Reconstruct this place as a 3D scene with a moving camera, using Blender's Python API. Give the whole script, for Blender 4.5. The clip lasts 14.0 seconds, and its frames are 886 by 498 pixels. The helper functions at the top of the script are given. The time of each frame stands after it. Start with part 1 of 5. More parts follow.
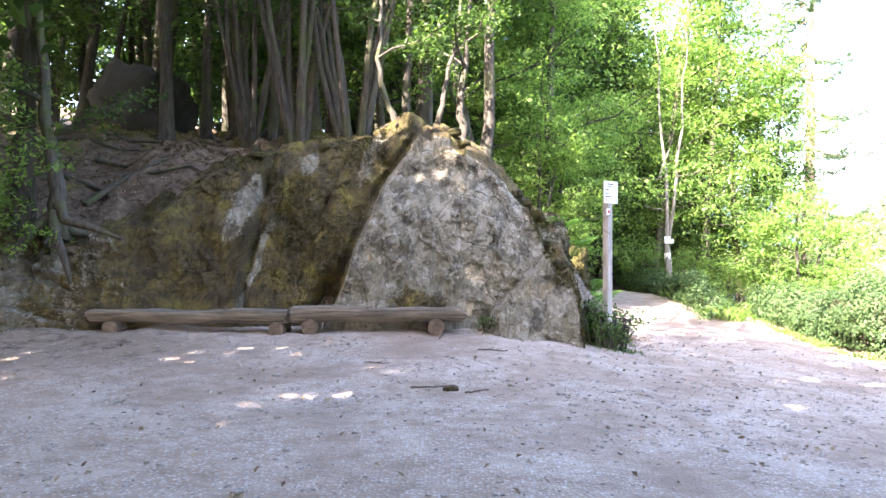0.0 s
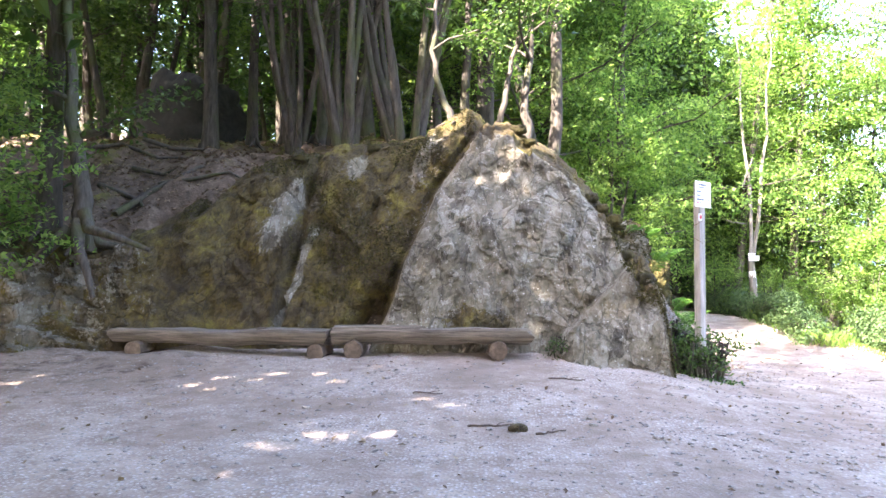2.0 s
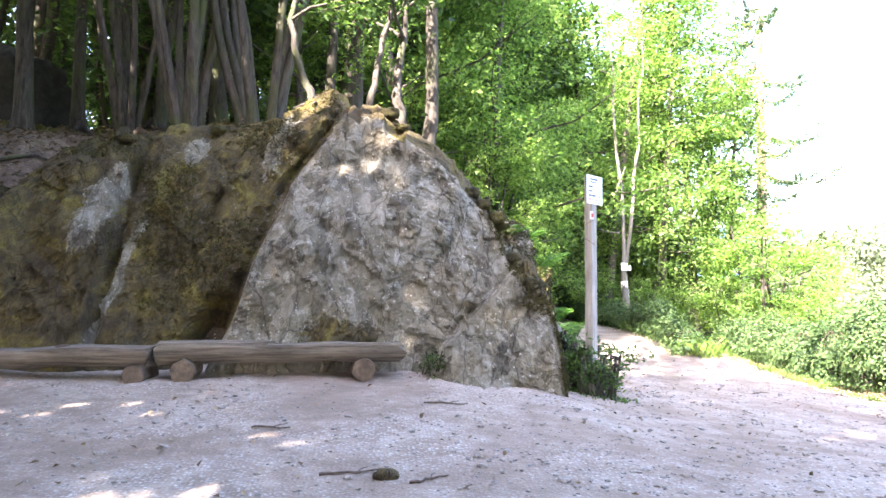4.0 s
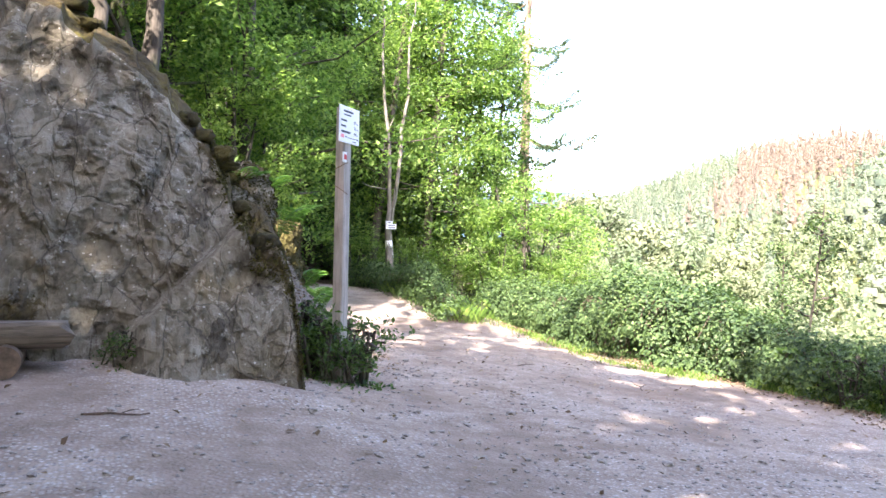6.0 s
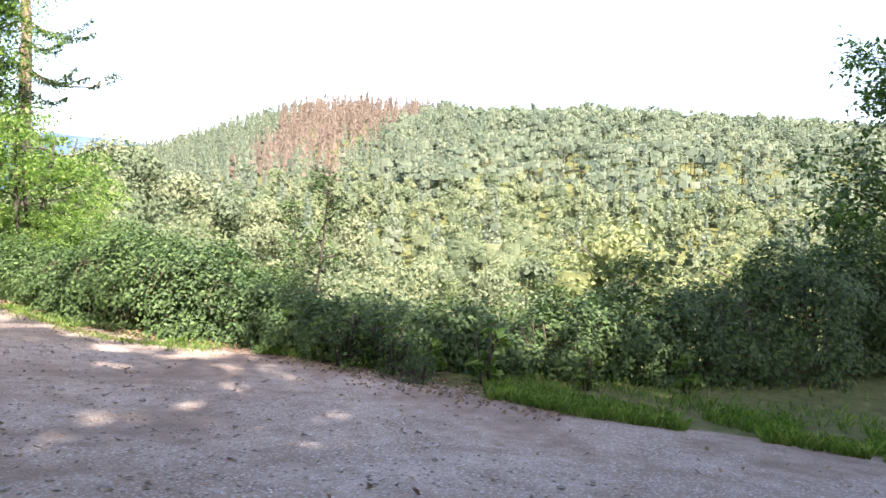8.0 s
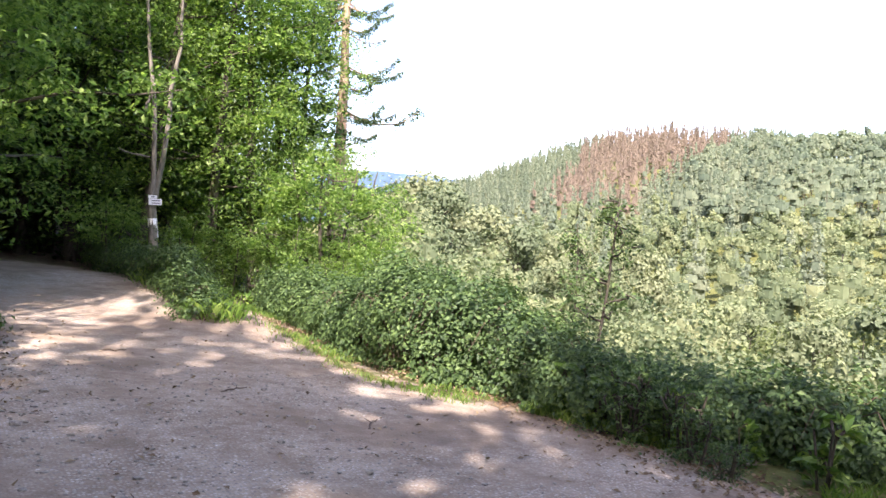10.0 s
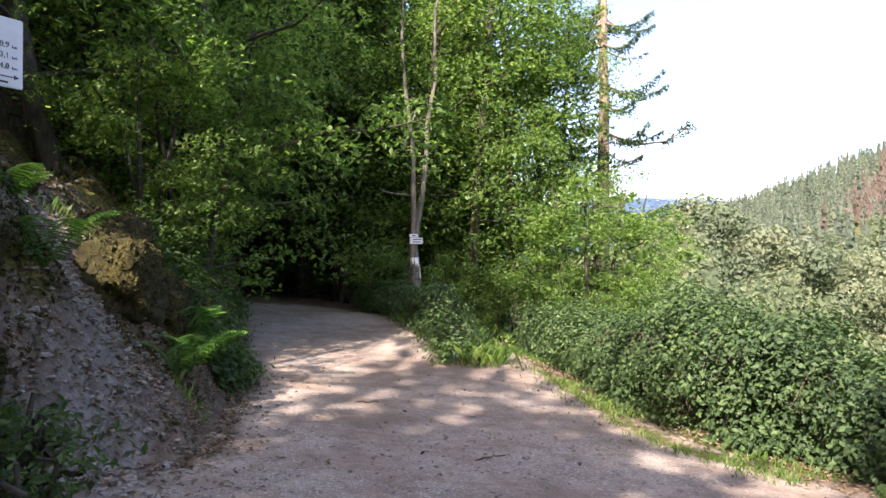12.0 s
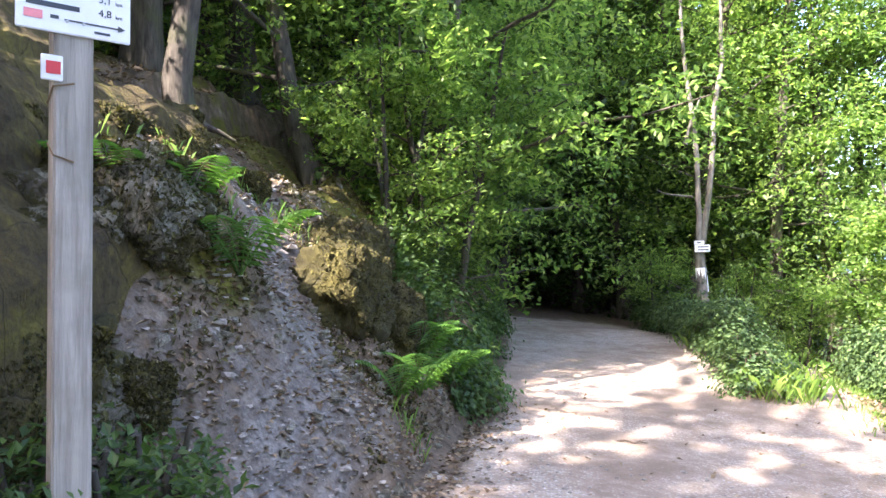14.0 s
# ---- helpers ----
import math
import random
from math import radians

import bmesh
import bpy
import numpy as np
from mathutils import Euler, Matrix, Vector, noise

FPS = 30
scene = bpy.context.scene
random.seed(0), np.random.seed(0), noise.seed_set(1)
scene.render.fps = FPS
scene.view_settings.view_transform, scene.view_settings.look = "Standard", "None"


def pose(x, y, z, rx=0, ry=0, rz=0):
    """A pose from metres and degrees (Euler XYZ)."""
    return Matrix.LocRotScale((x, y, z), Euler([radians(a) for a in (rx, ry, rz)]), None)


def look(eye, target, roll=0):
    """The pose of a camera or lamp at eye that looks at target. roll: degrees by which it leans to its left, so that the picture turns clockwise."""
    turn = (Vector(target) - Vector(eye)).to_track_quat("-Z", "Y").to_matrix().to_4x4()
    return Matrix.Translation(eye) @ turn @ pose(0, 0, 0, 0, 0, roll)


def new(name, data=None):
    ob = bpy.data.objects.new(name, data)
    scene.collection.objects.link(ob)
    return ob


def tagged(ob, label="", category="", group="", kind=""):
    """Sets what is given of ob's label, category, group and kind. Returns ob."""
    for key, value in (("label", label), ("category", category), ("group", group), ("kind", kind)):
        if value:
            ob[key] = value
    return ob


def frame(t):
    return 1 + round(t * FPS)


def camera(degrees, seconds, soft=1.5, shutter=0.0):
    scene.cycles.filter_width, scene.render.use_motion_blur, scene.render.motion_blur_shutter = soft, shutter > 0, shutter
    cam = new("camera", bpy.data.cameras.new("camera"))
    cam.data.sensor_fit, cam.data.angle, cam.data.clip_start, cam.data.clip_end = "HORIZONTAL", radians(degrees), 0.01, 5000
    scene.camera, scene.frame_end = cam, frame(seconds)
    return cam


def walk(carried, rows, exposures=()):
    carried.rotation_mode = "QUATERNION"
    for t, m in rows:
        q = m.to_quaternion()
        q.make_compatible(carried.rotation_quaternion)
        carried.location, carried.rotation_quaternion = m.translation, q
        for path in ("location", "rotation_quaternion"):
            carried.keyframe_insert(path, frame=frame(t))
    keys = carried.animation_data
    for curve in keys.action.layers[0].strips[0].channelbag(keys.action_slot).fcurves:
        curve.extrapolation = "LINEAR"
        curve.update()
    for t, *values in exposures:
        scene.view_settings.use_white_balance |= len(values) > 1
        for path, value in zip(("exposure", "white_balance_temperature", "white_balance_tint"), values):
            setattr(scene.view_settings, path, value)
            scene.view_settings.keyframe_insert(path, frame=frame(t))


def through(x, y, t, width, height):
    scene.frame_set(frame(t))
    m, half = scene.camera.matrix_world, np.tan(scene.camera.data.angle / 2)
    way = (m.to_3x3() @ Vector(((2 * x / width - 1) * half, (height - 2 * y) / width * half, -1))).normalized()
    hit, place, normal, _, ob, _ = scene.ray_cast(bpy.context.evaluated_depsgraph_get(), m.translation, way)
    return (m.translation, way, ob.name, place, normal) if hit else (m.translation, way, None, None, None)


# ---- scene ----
cam = camera(61.1, 14.0)
PATH = [
    (0, (0.141, 0.24, 1.537), (0.127, 2.24, 1.535), -0.0),
    (0.5, (0.183, 0.624, 1.484), (0.07, 2.621, 1.498), -0.3),
    (1, (0.147, 0.999, 1.446), (-0.011, 2.993, 1.475), 0.4),
    (1.5, (0.089, 1.365, 1.423), (-0.059, 3.359, 1.47), -0.7),
    (2, (0.099, 1.783, 1.38), (-0.077, 3.775, 1.439), 0.0),
    (2.2, (0.053, 1.95, 1.355), (-0.125, 3.941, 1.418), 0.4),
    (4.3, (0.158, 3.639, 1.269), (0.381, 5.624, 1.366), 1.1),
    (4.5, (0.23, 3.842, 1.316), (0.482, 5.825, 1.374), 2.3),
    (5, (0.413, 4.328, 1.304), (0.849, 6.277, 1.414), 2.1),
    (5.5, (0.578, 4.702, 1.293), (1.155, 6.615, 1.388), 0.2),
    (6, (0.848, 5.231, 1.285), (1.606, 7.081, 1.274), 1.3),
    (6.5, (1.154, 5.516, 1.373), (2.365, 7.107, 1.333), 0.9),
    (7, (1.378, 5.567, 1.37), (2.955, 6.795, 1.308), 1.3),
    (7.2, (1.5, 5.577, 1.373), (3.167, 6.677, 1.275), 1.9),
    (9.3, (3.091, 6.36, 1.416), (4.577, 7.695, 1.312), 1.8),
    (9.5, (3.256, 6.496, 1.392), (4.632, 7.946, 1.327), 2.1),
    (10, (3.485, 6.821, 1.416), (4.588, 8.489, 1.368), 2.8),
    (10.5, (3.686, 7.227, 1.416), (4.662, 8.973, 1.386), 2.4),
    (11, (3.874, 7.604, 1.386), (4.621, 9.459, 1.385), 1.6),
    (11.5, (4.047, 7.951, 1.381), (4.633, 9.863, 1.384), 1.4),
    (12, (4.176, 8.339, 1.393), (4.636, 10.285, 1.414), -0.1),
    (12.5, (4.352, 8.699, 1.387), (4.649, 10.677, 1.402), 0.7),
    (13, (4.457, 9.127, 1.362), (4.618, 11.12, 1.366), -0.3),
    (13.5, (4.617, 9.443, 1.34), (4.615, 11.443, 1.366), -0.8),
    (14, (4.664, 9.808, 1.311), (4.369, 11.785, 1.377), -0.6),
]
EXPOSURES = [(0, 3.8, 6450, 24), (2, 3.95, 6450, 25), (5, 3.6, 6350, 24), (6, 3.0, 6400, 24), (7, 2.2, 6450, 22), (9.5, 2.2, 6500, 23), (10.5, 1.6, 6550, 25), (11, 1.35, 6550, 25), (12.5, 2.0, 6450, 24), (13.5, 2.75, 6400, 23), (14, 3.05, 6350, 23)]
walk(cam, [(t, look(eye, target, roll)) for t, eye, target, roll in PATH], EXPOSURES)

# ---- world and sun ----
SUN_FROM = Vector((-0.6, -0.8, 0.9)).normalized()
world = bpy.data.worlds.new("world")
scene.world = world
world.use_nodes = True
wn = world.node_tree
sky = wn.nodes.new("ShaderNodeTexSky")
sky.sky_type = "NISHITA"
sky.sun_disc = False
sky.sun_elevation = math.asin(SUN_FROM.z)
sky.sun_rotation = math.atan2(SUN_FROM.x, SUN_FROM.y)
sky.dust_density = 2.5
wn.links.new(sky.outputs["Color"], wn.nodes["Background"].inputs["Color"])
wn.nodes["Background"].inputs["Strength"].default_value = 0.15
sun_data = bpy.data.lights.new("sun", "SUN")
sun_data.energy, sun_data.angle, sun_data.color = 5.0, radians(0.6), (1.0, 0.93, 0.8)
sun = new("sun", sun_data)
sun.matrix_world = look(SUN_FROM * 60, (0, 0, 0))

# ---- materials ----


class Nodes:
    """Small helper to wire node materials."""

    def __init__(self, name):
        self.mat = bpy.data.materials.new(name)
        self.mat.use_nodes = True
        self.t = self.mat.node_tree
        self.bsdf = self.t.nodes["Principled BSDF"]
        self.out = self.t.nodes["Material Output"]

    def add(self, kind, **inputs):
        n = self.t.nodes.new("ShaderNode" + kind)
        for key, value in inputs.items():
            self.put(n, key, value)
        return n

    def put(self, n, key, value):
        sock = n.inputs[int(key[1:])] if key[0] == "i" and key[1:].isdigit() else n.inputs[key]
        if isinstance(value, bpy.types.NodeSocket):
            self.t.links.new(value, sock)
        else:
            sock.default_value = value

    def pos(self, scale=(1, 1, 1), rot=(0, 0, 0)):
        g = self.add("NewGeometry")
        m = self.add("Mapping", Vector=g.outputs["Position"], Scale=scale, Rotation=rot)
        return m.outputs[0]

    def local(self, scale=(1, 1, 1)):
        g = self.add("TexCoord")
        return self.add("Mapping", Vector=g.outputs["Object"], Scale=scale).outputs[0]

    def noise(self, vec, scale, detail=6.0, rough=0.6, dist=0.0):
        return self.add("TexNoise", Vector=vec, Scale=scale, Detail=detail, Roughness=rough, Distortion=dist).outputs["Fac"]

    def voronoi(self, vec, scale, feature="F1", out="Distance"):
        n = self.add("TexVoronoi", Vector=vec, Scale=scale)
        n.feature = feature
        return n.outputs[out]

    def ramp(self, fac, stops):
        n = self.add("ValToRGB", Fac=fac)
        e = n.color_ramp.elements
        while len(e) < len(stops):
            e.new(0.5)
        for el, (p, c) in zip(e, stops):
            el.position = p
            el.color = (*c, 1) if isinstance(c, tuple) else (c, c, c, 1)
        return n.outputs["Color"]

    def mix(self, fac, a, b, mode="MIX"):
        n = self.t.nodes.new("ShaderNodeMix")
        n.data_type, n.blend_type = "RGBA", mode
        for i, v in ((0, fac), (6, a), (7, b)):
            if isinstance(v, bpy.types.NodeSocket):
                self.t.links.new(v, n.inputs[i])
            else:
                n.inputs[i].default_value = (*v, 1) if isinstance(v, tuple) else v
        return n.outputs[2]

    def math(self, op, a, b=0.0):
        n = self.t.nodes.new("ShaderNodeMath")
        n.operation = op
        for i, v in ((0, a), (1, b)):
            if isinstance(v, bpy.types.NodeSocket):
                self.t.links.new(v, n.inputs[i])
            else:
                n.inputs[i].default_value = v
        return n.outputs[0]

    def attr(self, name):
        n = self.t.nodes.new("ShaderNodeAttribute")
        n.attribute_name = name
        return n.outputs["Fac"]

    def island(self):
        return self.add("NewGeometry").outputs["Random Per Island"]

    def bump(self, height, strength=0.5, distance=0.02):
        b = self.add("Bump", Height=height, Strength=strength, Distance=distance)
        self.put(self.bsdf, "Normal", b.outputs[0])

    def done(self, color, rough=0.8, metallic=0.0, spec=0.3):
        self.put(self.bsdf, "Base Color", color if isinstance(color, bpy.types.NodeSocket) else (*color, 1))
        self.put(self.bsdf, "Roughness", rough)
        self.put(self.bsdf, "Metallic", metallic)
        self.put(self.bsdf, "Specular IOR Level", spec)
        return self.mat


def leaf_material(name, dark, mid, light, through=0.4, rough=0.45, patch=0.45, own=0.65, per=""):
    """Leaves that let light through; per: each tree has a tone of its own ("tint" or "object")."""
    n = Nodes(name)
    if per:
        tone = n.attr("tint") if per == "tint" else n.add("ObjectInfo").outputs["Random"]
        k = n.math("ADD", n.math("MULTIPLY", tone, 0.72), n.math("MULTIPLY", n.island(), 0.28))
    else:
        big = n.noise(n.pos(), patch, 3)
        k = n.math("ADD", n.math("MULTIPLY", n.island(), own), n.math("MULTIPLY", n.math("SUBTRACT", big, 0.5 * own - 0.05), 1.15 - own))
    col = n.ramp(k, [(0.18, dark), (0.52, mid), (0.9, light)])
    n.done(col, rough, spec=0.35)
    tr = n.add("BsdfTranslucent", Color=n.mix(1.0, col, (1.45, 1.6, 0.85), "MULTIPLY"))
    m = n.add("MixShader", Fac=through)
    n.t.links.new(n.bsdf.outputs[0], m.inputs[1])
    n.t.links.new(tr.outputs[0], m.inputs[2])
    n.t.links.new(m.outputs[0], n.out.inputs[0])
    return n.mat


M = {}
# beech green brightened to look sunlit; forest green also paints trees in shade
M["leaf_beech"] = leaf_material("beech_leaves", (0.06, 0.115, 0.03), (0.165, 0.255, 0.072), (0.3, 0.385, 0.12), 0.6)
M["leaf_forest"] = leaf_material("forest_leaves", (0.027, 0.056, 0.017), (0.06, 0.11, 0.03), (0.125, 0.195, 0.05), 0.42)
M["leaf_bramble"] = leaf_material("bramble_leaves", (0.03, 0.06, 0.022), (0.065, 0.115, 0.037), (0.14, 0.21, 0.065), 0.28, 0.6)
M["leaf_pale"] = leaf_material("pale_leaves", (0.085, 0.11, 0.04), (0.12, 0.148, 0.055), (0.165, 0.185, 0.075), 0.3, 0.7, per="object")
# distant green foliage: haze put into the colours, paled and greyed
M["leaf_valley"] = leaf_material("valley_leaves_hazed", (0.09, 0.122, 0.068), (0.145, 0.178, 0.095), (0.21, 0.23, 0.125), 0.32, 0.8, per="tint")
M["leaf_tall"] = leaf_material("tall_leaves_hazed", (0.09, 0.12, 0.07), (0.128, 0.157, 0.088), (0.17, 0.192, 0.11), 0.3, 0.8, per="object")
M["leaf_hill"] = leaf_material("hill_leaves_hazed", (0.08, 0.112, 0.078), (0.125, 0.16, 0.105), (0.18, 0.212, 0.138), 0.25, 0.8, per="tint")
M["leaf_pine"] = leaf_material("pine_needles_hazed", (0.085, 0.115, 0.08), (0.12, 0.15, 0.1), (0.165, 0.19, 0.125), 0.2, 0.8, per="tint")
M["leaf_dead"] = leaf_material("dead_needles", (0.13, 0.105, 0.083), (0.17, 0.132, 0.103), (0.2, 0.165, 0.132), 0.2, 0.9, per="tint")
M["leaf_spruce"] = leaf_material("spruce_needles", (0.03, 0.06, 0.025), (0.05, 0.095, 0.035), (0.09, 0.14, 0.05), 0.2, 0.6)
M["leaf_fern"] = leaf_material("fern_fronds", (0.05, 0.12, 0.025), (0.09, 0.19, 0.035), (0.14, 0.26, 0.05), 0.4)
M["grass"] = leaf_material("grass_blades", (0.06, 0.12, 0.02), (0.12, 0.2, 0.035), (0.22, 0.28, 0.07), 0.35)
M["moss_tuft"] = leaf_material("moss_tufts", (0.028, 0.026, 0.01), (0.068, 0.062, 0.017), (0.125, 0.112, 0.03), 0.12, 0.9)
M["litter"] = leaf_material("dry_leaves", (0.09, 0.055, 0.03), (0.2, 0.14, 0.085), (0.36, 0.29, 0.2), 0.1, 0.8)


def bark_material(name, dark, light, moss=0.0):
    n = Nodes(name)
    v = n.pos((6, 6, 1.2))
    a = n.noise(v, 3.0, 8, 0.65, 0.6)
    b = n.noise(n.pos(), 1.4, 4)
    col = n.mix(n.ramp(a, [(0.3, 0.0), (0.7, 1.0)]), dark, light)
    col = n.mix(n.math("MULTIPLY", n.ramp(b, [(0.5, 0.0), (0.68, 1.0)]), moss), col, (0.07, 0.085, 0.025))
    n.bump(a, 0.7, 0.03)
    return n.done(col, 0.9)


M["bark_grey"] = bark_material("grey_bark", (0.025, 0.021, 0.016), (0.115, 0.1, 0.078), 0.8)
M["bark_pale"] = bark_material("pale_bark", (0.2, 0.18, 0.15), (0.46, 0.43, 0.37), 0.25)
M["bark_dark"] = bark_material("dark_bark", (0.025, 0.021, 0.017), (0.09, 0.078, 0.062), 0.6)
M["bark_sign"] = bark_material("smooth_pale_bark", (0.07, 0.06, 0.048), (0.23, 0.212, 0.18), 0.35)
M["bark_spruce"] = bark_material("spruce_bark", (0.13, 0.09, 0.06), (0.4, 0.3, 0.21), 0.1)


def rock_material(name, growth):
    n = Nodes(name)
    p = n.pos()
    slant = n.pos((1.0, 1.0, 0.42), (0, 0.5, 0))
    warp = n.add("TexNoise", Vector=p, Scale=2.6, Detail=4.0)
    bend = n.add("VectorMath", **{"i0": slant, "i1": n.mix(0.82, warp.outputs["Color"], (0.0, 0.0, 0.0))}).outputs[0]
    grain = n.noise(p, 16, 10, 0.75)
    pits = n.noise(p, 55, 5, 0.7)
    broad = n.noise(p, 1.3, 6, 0.65, 0.6)
    mid = n.noise(slant, 4.2, 8, 0.7, 0.3)
    flake = n.add("TexVoronoi", Vector=bend, Scale=6.5)
    tone = n.add("SeparateColor", Color=flake.outputs["Color"]).outputs[0]
    k = n.math("ADD", n.math("MULTIPLY", tone, 0.22), n.math("ADD", n.math("MULTIPLY", mid, 0.5), n.math("MULTIPLY", grain, 0.34)))
    stone = n.ramp(k, [(0.3, (0.05, 0.045, 0.034)), (0.44, (0.14, 0.126, 0.094)), (0.56, (0.215, 0.196, 0.146)), (0.72, (0.31, 0.295, 0.24))])
    stone = n.mix(n.ramp(broad, [(0.5, 0.0), (0.68, 0.55)]), stone, n.mix(grain, (0.1, 0.085, 0.05), (0.24, 0.205, 0.13)))
    # pale crusty lichen in ragged patches and small discs
    lich = n.math("MULTIPLY", n.ramp(n.noise(p, 5.0, 9, 0.68, 0.3), [(0.56, 0.0), (0.585, 1.0)]), n.ramp(pits, [(0.38, 0.2), (0.5, 1.0)]))
    stone = n.mix(n.math("MULTIPLY", lich, 0.6), stone, (0.37, 0.365, 0.31))
    dots = n.ramp(n.math("ADD", n.voronoi(p, 13.0), n.math("MULTIPLY", pits, 0.3)), [(0.25, 1.0), (0.3, 0.0)])
    stone = n.mix(n.math("MULTIPLY", dots, 0.7), stone, (0.52, 0.52, 0.47))
    # moss and brown algae cover
    moss_col = n.ramp(n.math("ADD", n.math("MULTIPLY", n.noise(p, 2.0, 8, 0.7, 0.5), 0.7), n.math("MULTIPLY", grain, 0.3)), growth)
    mask = n.math("ADD", n.attr("moss"), n.math("MULTIPLY", n.math("SUBTRACT", broad, 0.5), 1.1))
    mask = n.math("ADD", mask, n.math("MULTIPLY", n.math("SUBTRACT", grain, 0.5), 1.3))
    col = n.mix(n.ramp(mask, [(0.44, 0.0), (0.54, 1.0)]), stone, moss_col)
    crack = n.voronoi(bend, 2.4, "DISTANCE_TO_EDGE")
    fine = n.voronoi(bend, 7.5, "DISTANCE_TO_EDGE")
    open_ = n.math("MULTIPLY", n.ramp(crack, [(0.0, 0.45), (0.018, 1.0)]), n.ramp(fine, [(0.0, 0.78), (0.03, 1.0)]))
    col = n.mix(open_, (0.025, 0.022, 0.018), col)
    h = n.math("ADD", n.math("MULTIPLY", grain, 0.55), n.math("MULTIPLY", mid, 0.7))
    h = n.math("ADD", h, n.math("ADD", n.math("MULTIPLY", open_, 0.3), n.math("MULTIPLY", tone, 0.16)))
    h = n.math("ADD", h, n.math("MULTIPLY", pits, 0.16))
    n.bump(h, 1.0, 0.09)
    return n.done(col, 0.88, spec=0.25)


M["rock"] = rock_material("mossy_schist", [(0.3, (0.022, 0.017, 0.01)), (0.45, (0.06, 0.046, 0.024)), (0.53, (0.098, 0.077, 0.03)), (0.62, (0.165, 0.14, 0.032)), (0.75, (0.25, 0.225, 0.09))])
M["bank_rock"] = rock_material("mossy_bank_rock", [(0.3, (0.016, 0.014, 0.008)), (0.46, (0.048, 0.042, 0.016)), (0.56, (0.075, 0.066, 0.02)), (0.7, (0.115, 0.1, 0.028))])

# nearly black rock: the wood's shade is put into its colour
n = Nodes("shade_black_rock")
M["shaded_rock"] = n.done(n.ramp(n.noise(n.pos(), 5, 8, 0.7), [(0.35, (0.012, 0.012, 0.009)), (0.7, (0.045, 0.042, 0.032))]), 0.8)
n = Nodes("fungus_cap")
M["fungus"] = n.done(n.ramp(n.noise(n.pos(), 30, 5, 0.6), [(0.35, (0.42, 0.34, 0.22)), (0.65, (0.6, 0.53, 0.4))]), 0.7)


def ground_material():
    n = Nodes("trodden_gravel")
    p = n.pos()
    big = n.noise(p, 0.5, 5, 0.6, 0.4)
    mid = n.noise(p, 3.5, 6, 0.65)
    v = n.add("TexVoronoi", Vector=p, Scale=34.0)
    cell = n.add("SeparateColor", Color=v.outputs["Color"]).outputs[0]
    fine = n.noise(p, 60, 4, 0.7)
    dirt = n.ramp(big, [(0.3, (0.235, 0.18, 0.138)), (0.5, (0.34, 0.275, 0.218)), (0.7, (0.43, 0.365, 0.3))])
    dirt = n.mix(n.ramp(n.noise(p, 1.3, 8, 0.7, 0.8), [(0.42, 0.0), (0.6, 0.55)]), dirt, (0.21, 0.158, 0.118))
    dirt = n.mix(n.ramp(mid, [(0.35, 0.6), (0.6, 0.0)]), dirt, (0.16, 0.12, 0.088))
    peb = n.ramp(cell, [(0.0, (0.2, 0.175, 0.155)), (0.6, (0.39, 0.35, 0.312)), (0.93, (0.44, 0.4, 0.36)), (1.0, (0.55, 0.52, 0.47))])
    dist = n.math("MULTIPLY", v.outputs["Distance"], 1.0)
    pmask = n.math("MULTIPLY", n.ramp(dist, [(0.3, 1.0), (0.55, 0.0)]), n.ramp(n.math("ADD", n.math("MULTIPLY", big, 0.75), n.math("MULTIPLY", mid, 0.35)), [(0.48, 0.1), (0.6, 1.0)]))
    gravel = n.mix(pmask, dirt, peb)
    soil = n.ramp(n.noise(p, 6, 7, 0.7), [(0.3, (0.048, 0.036, 0.025)), (0.55, (0.135, 0.1, 0.07)), (0.75, (0.25, 0.195, 0.142))])
    turf = n.ramp(n.noise(p, 5, 6, 0.7), [(0.3, (0.055, 0.06, 0.022)), (0.6, (0.115, 0.125, 0.04)), (0.8, (0.22, 0.18, 0.1))])
    jitter = n.math("MULTIPLY", n.math("SUBTRACT", mid, 0.5), 0.9)
    col = n.mix(n.ramp(n.math("ADD", n.attr("soil"), jitter), [(0.4, 0.0), (0.6, 1.0)]), gravel, soil)
    scree = n.ramp(n.noise(p, 8, 8, 0.75), [(0.3, (0.05, 0.043, 0.036)), (0.48, (0.15, 0.132, 0.116)), (0.64, (0.25, 0.23, 0.21)), (0.78, (0.37, 0.35, 0.335))])
    col = n.mix(n.ramp(n.math("ADD", n.attr("scree"), n.math("MULTIPLY", jitter, 1.6)), [(0.3, 0.0), (0.75, 1.0)]), col, scree)
    cover = n.ramp(n.noise(p, 4, 7, 0.7), [(0.3, (0.05, 0.05, 0.015)), (0.55, (0.11, 0.105, 0.022)), (0.75, (0.19, 0.17, 0.035))])
    col = n.mix(n.ramp(n.math("ADD", n.attr("moss"), jitter), [(0.45, 0.0), (0.62, 1.0)]), col, cover)
    col = n.mix(n.ramp(n.math("ADD", n.attr("turf"), jitter), [(0.4, 0.0), (0.6, 1.0)]), col, turf)
    h = n.math("ADD", n.math("MULTIPLY", n.math("SUBTRACT", 1.0, dist), 0.5), n.math("MULTIPLY", fine, 0.35))
    h = n.math("ADD", h, n.math("MULTIPLY", mid, 0.6))
    n.bump(h, 0.8, 0.025)
    return n.done(col, 0.95, spec=0.15)


M["ground"] = ground_material()


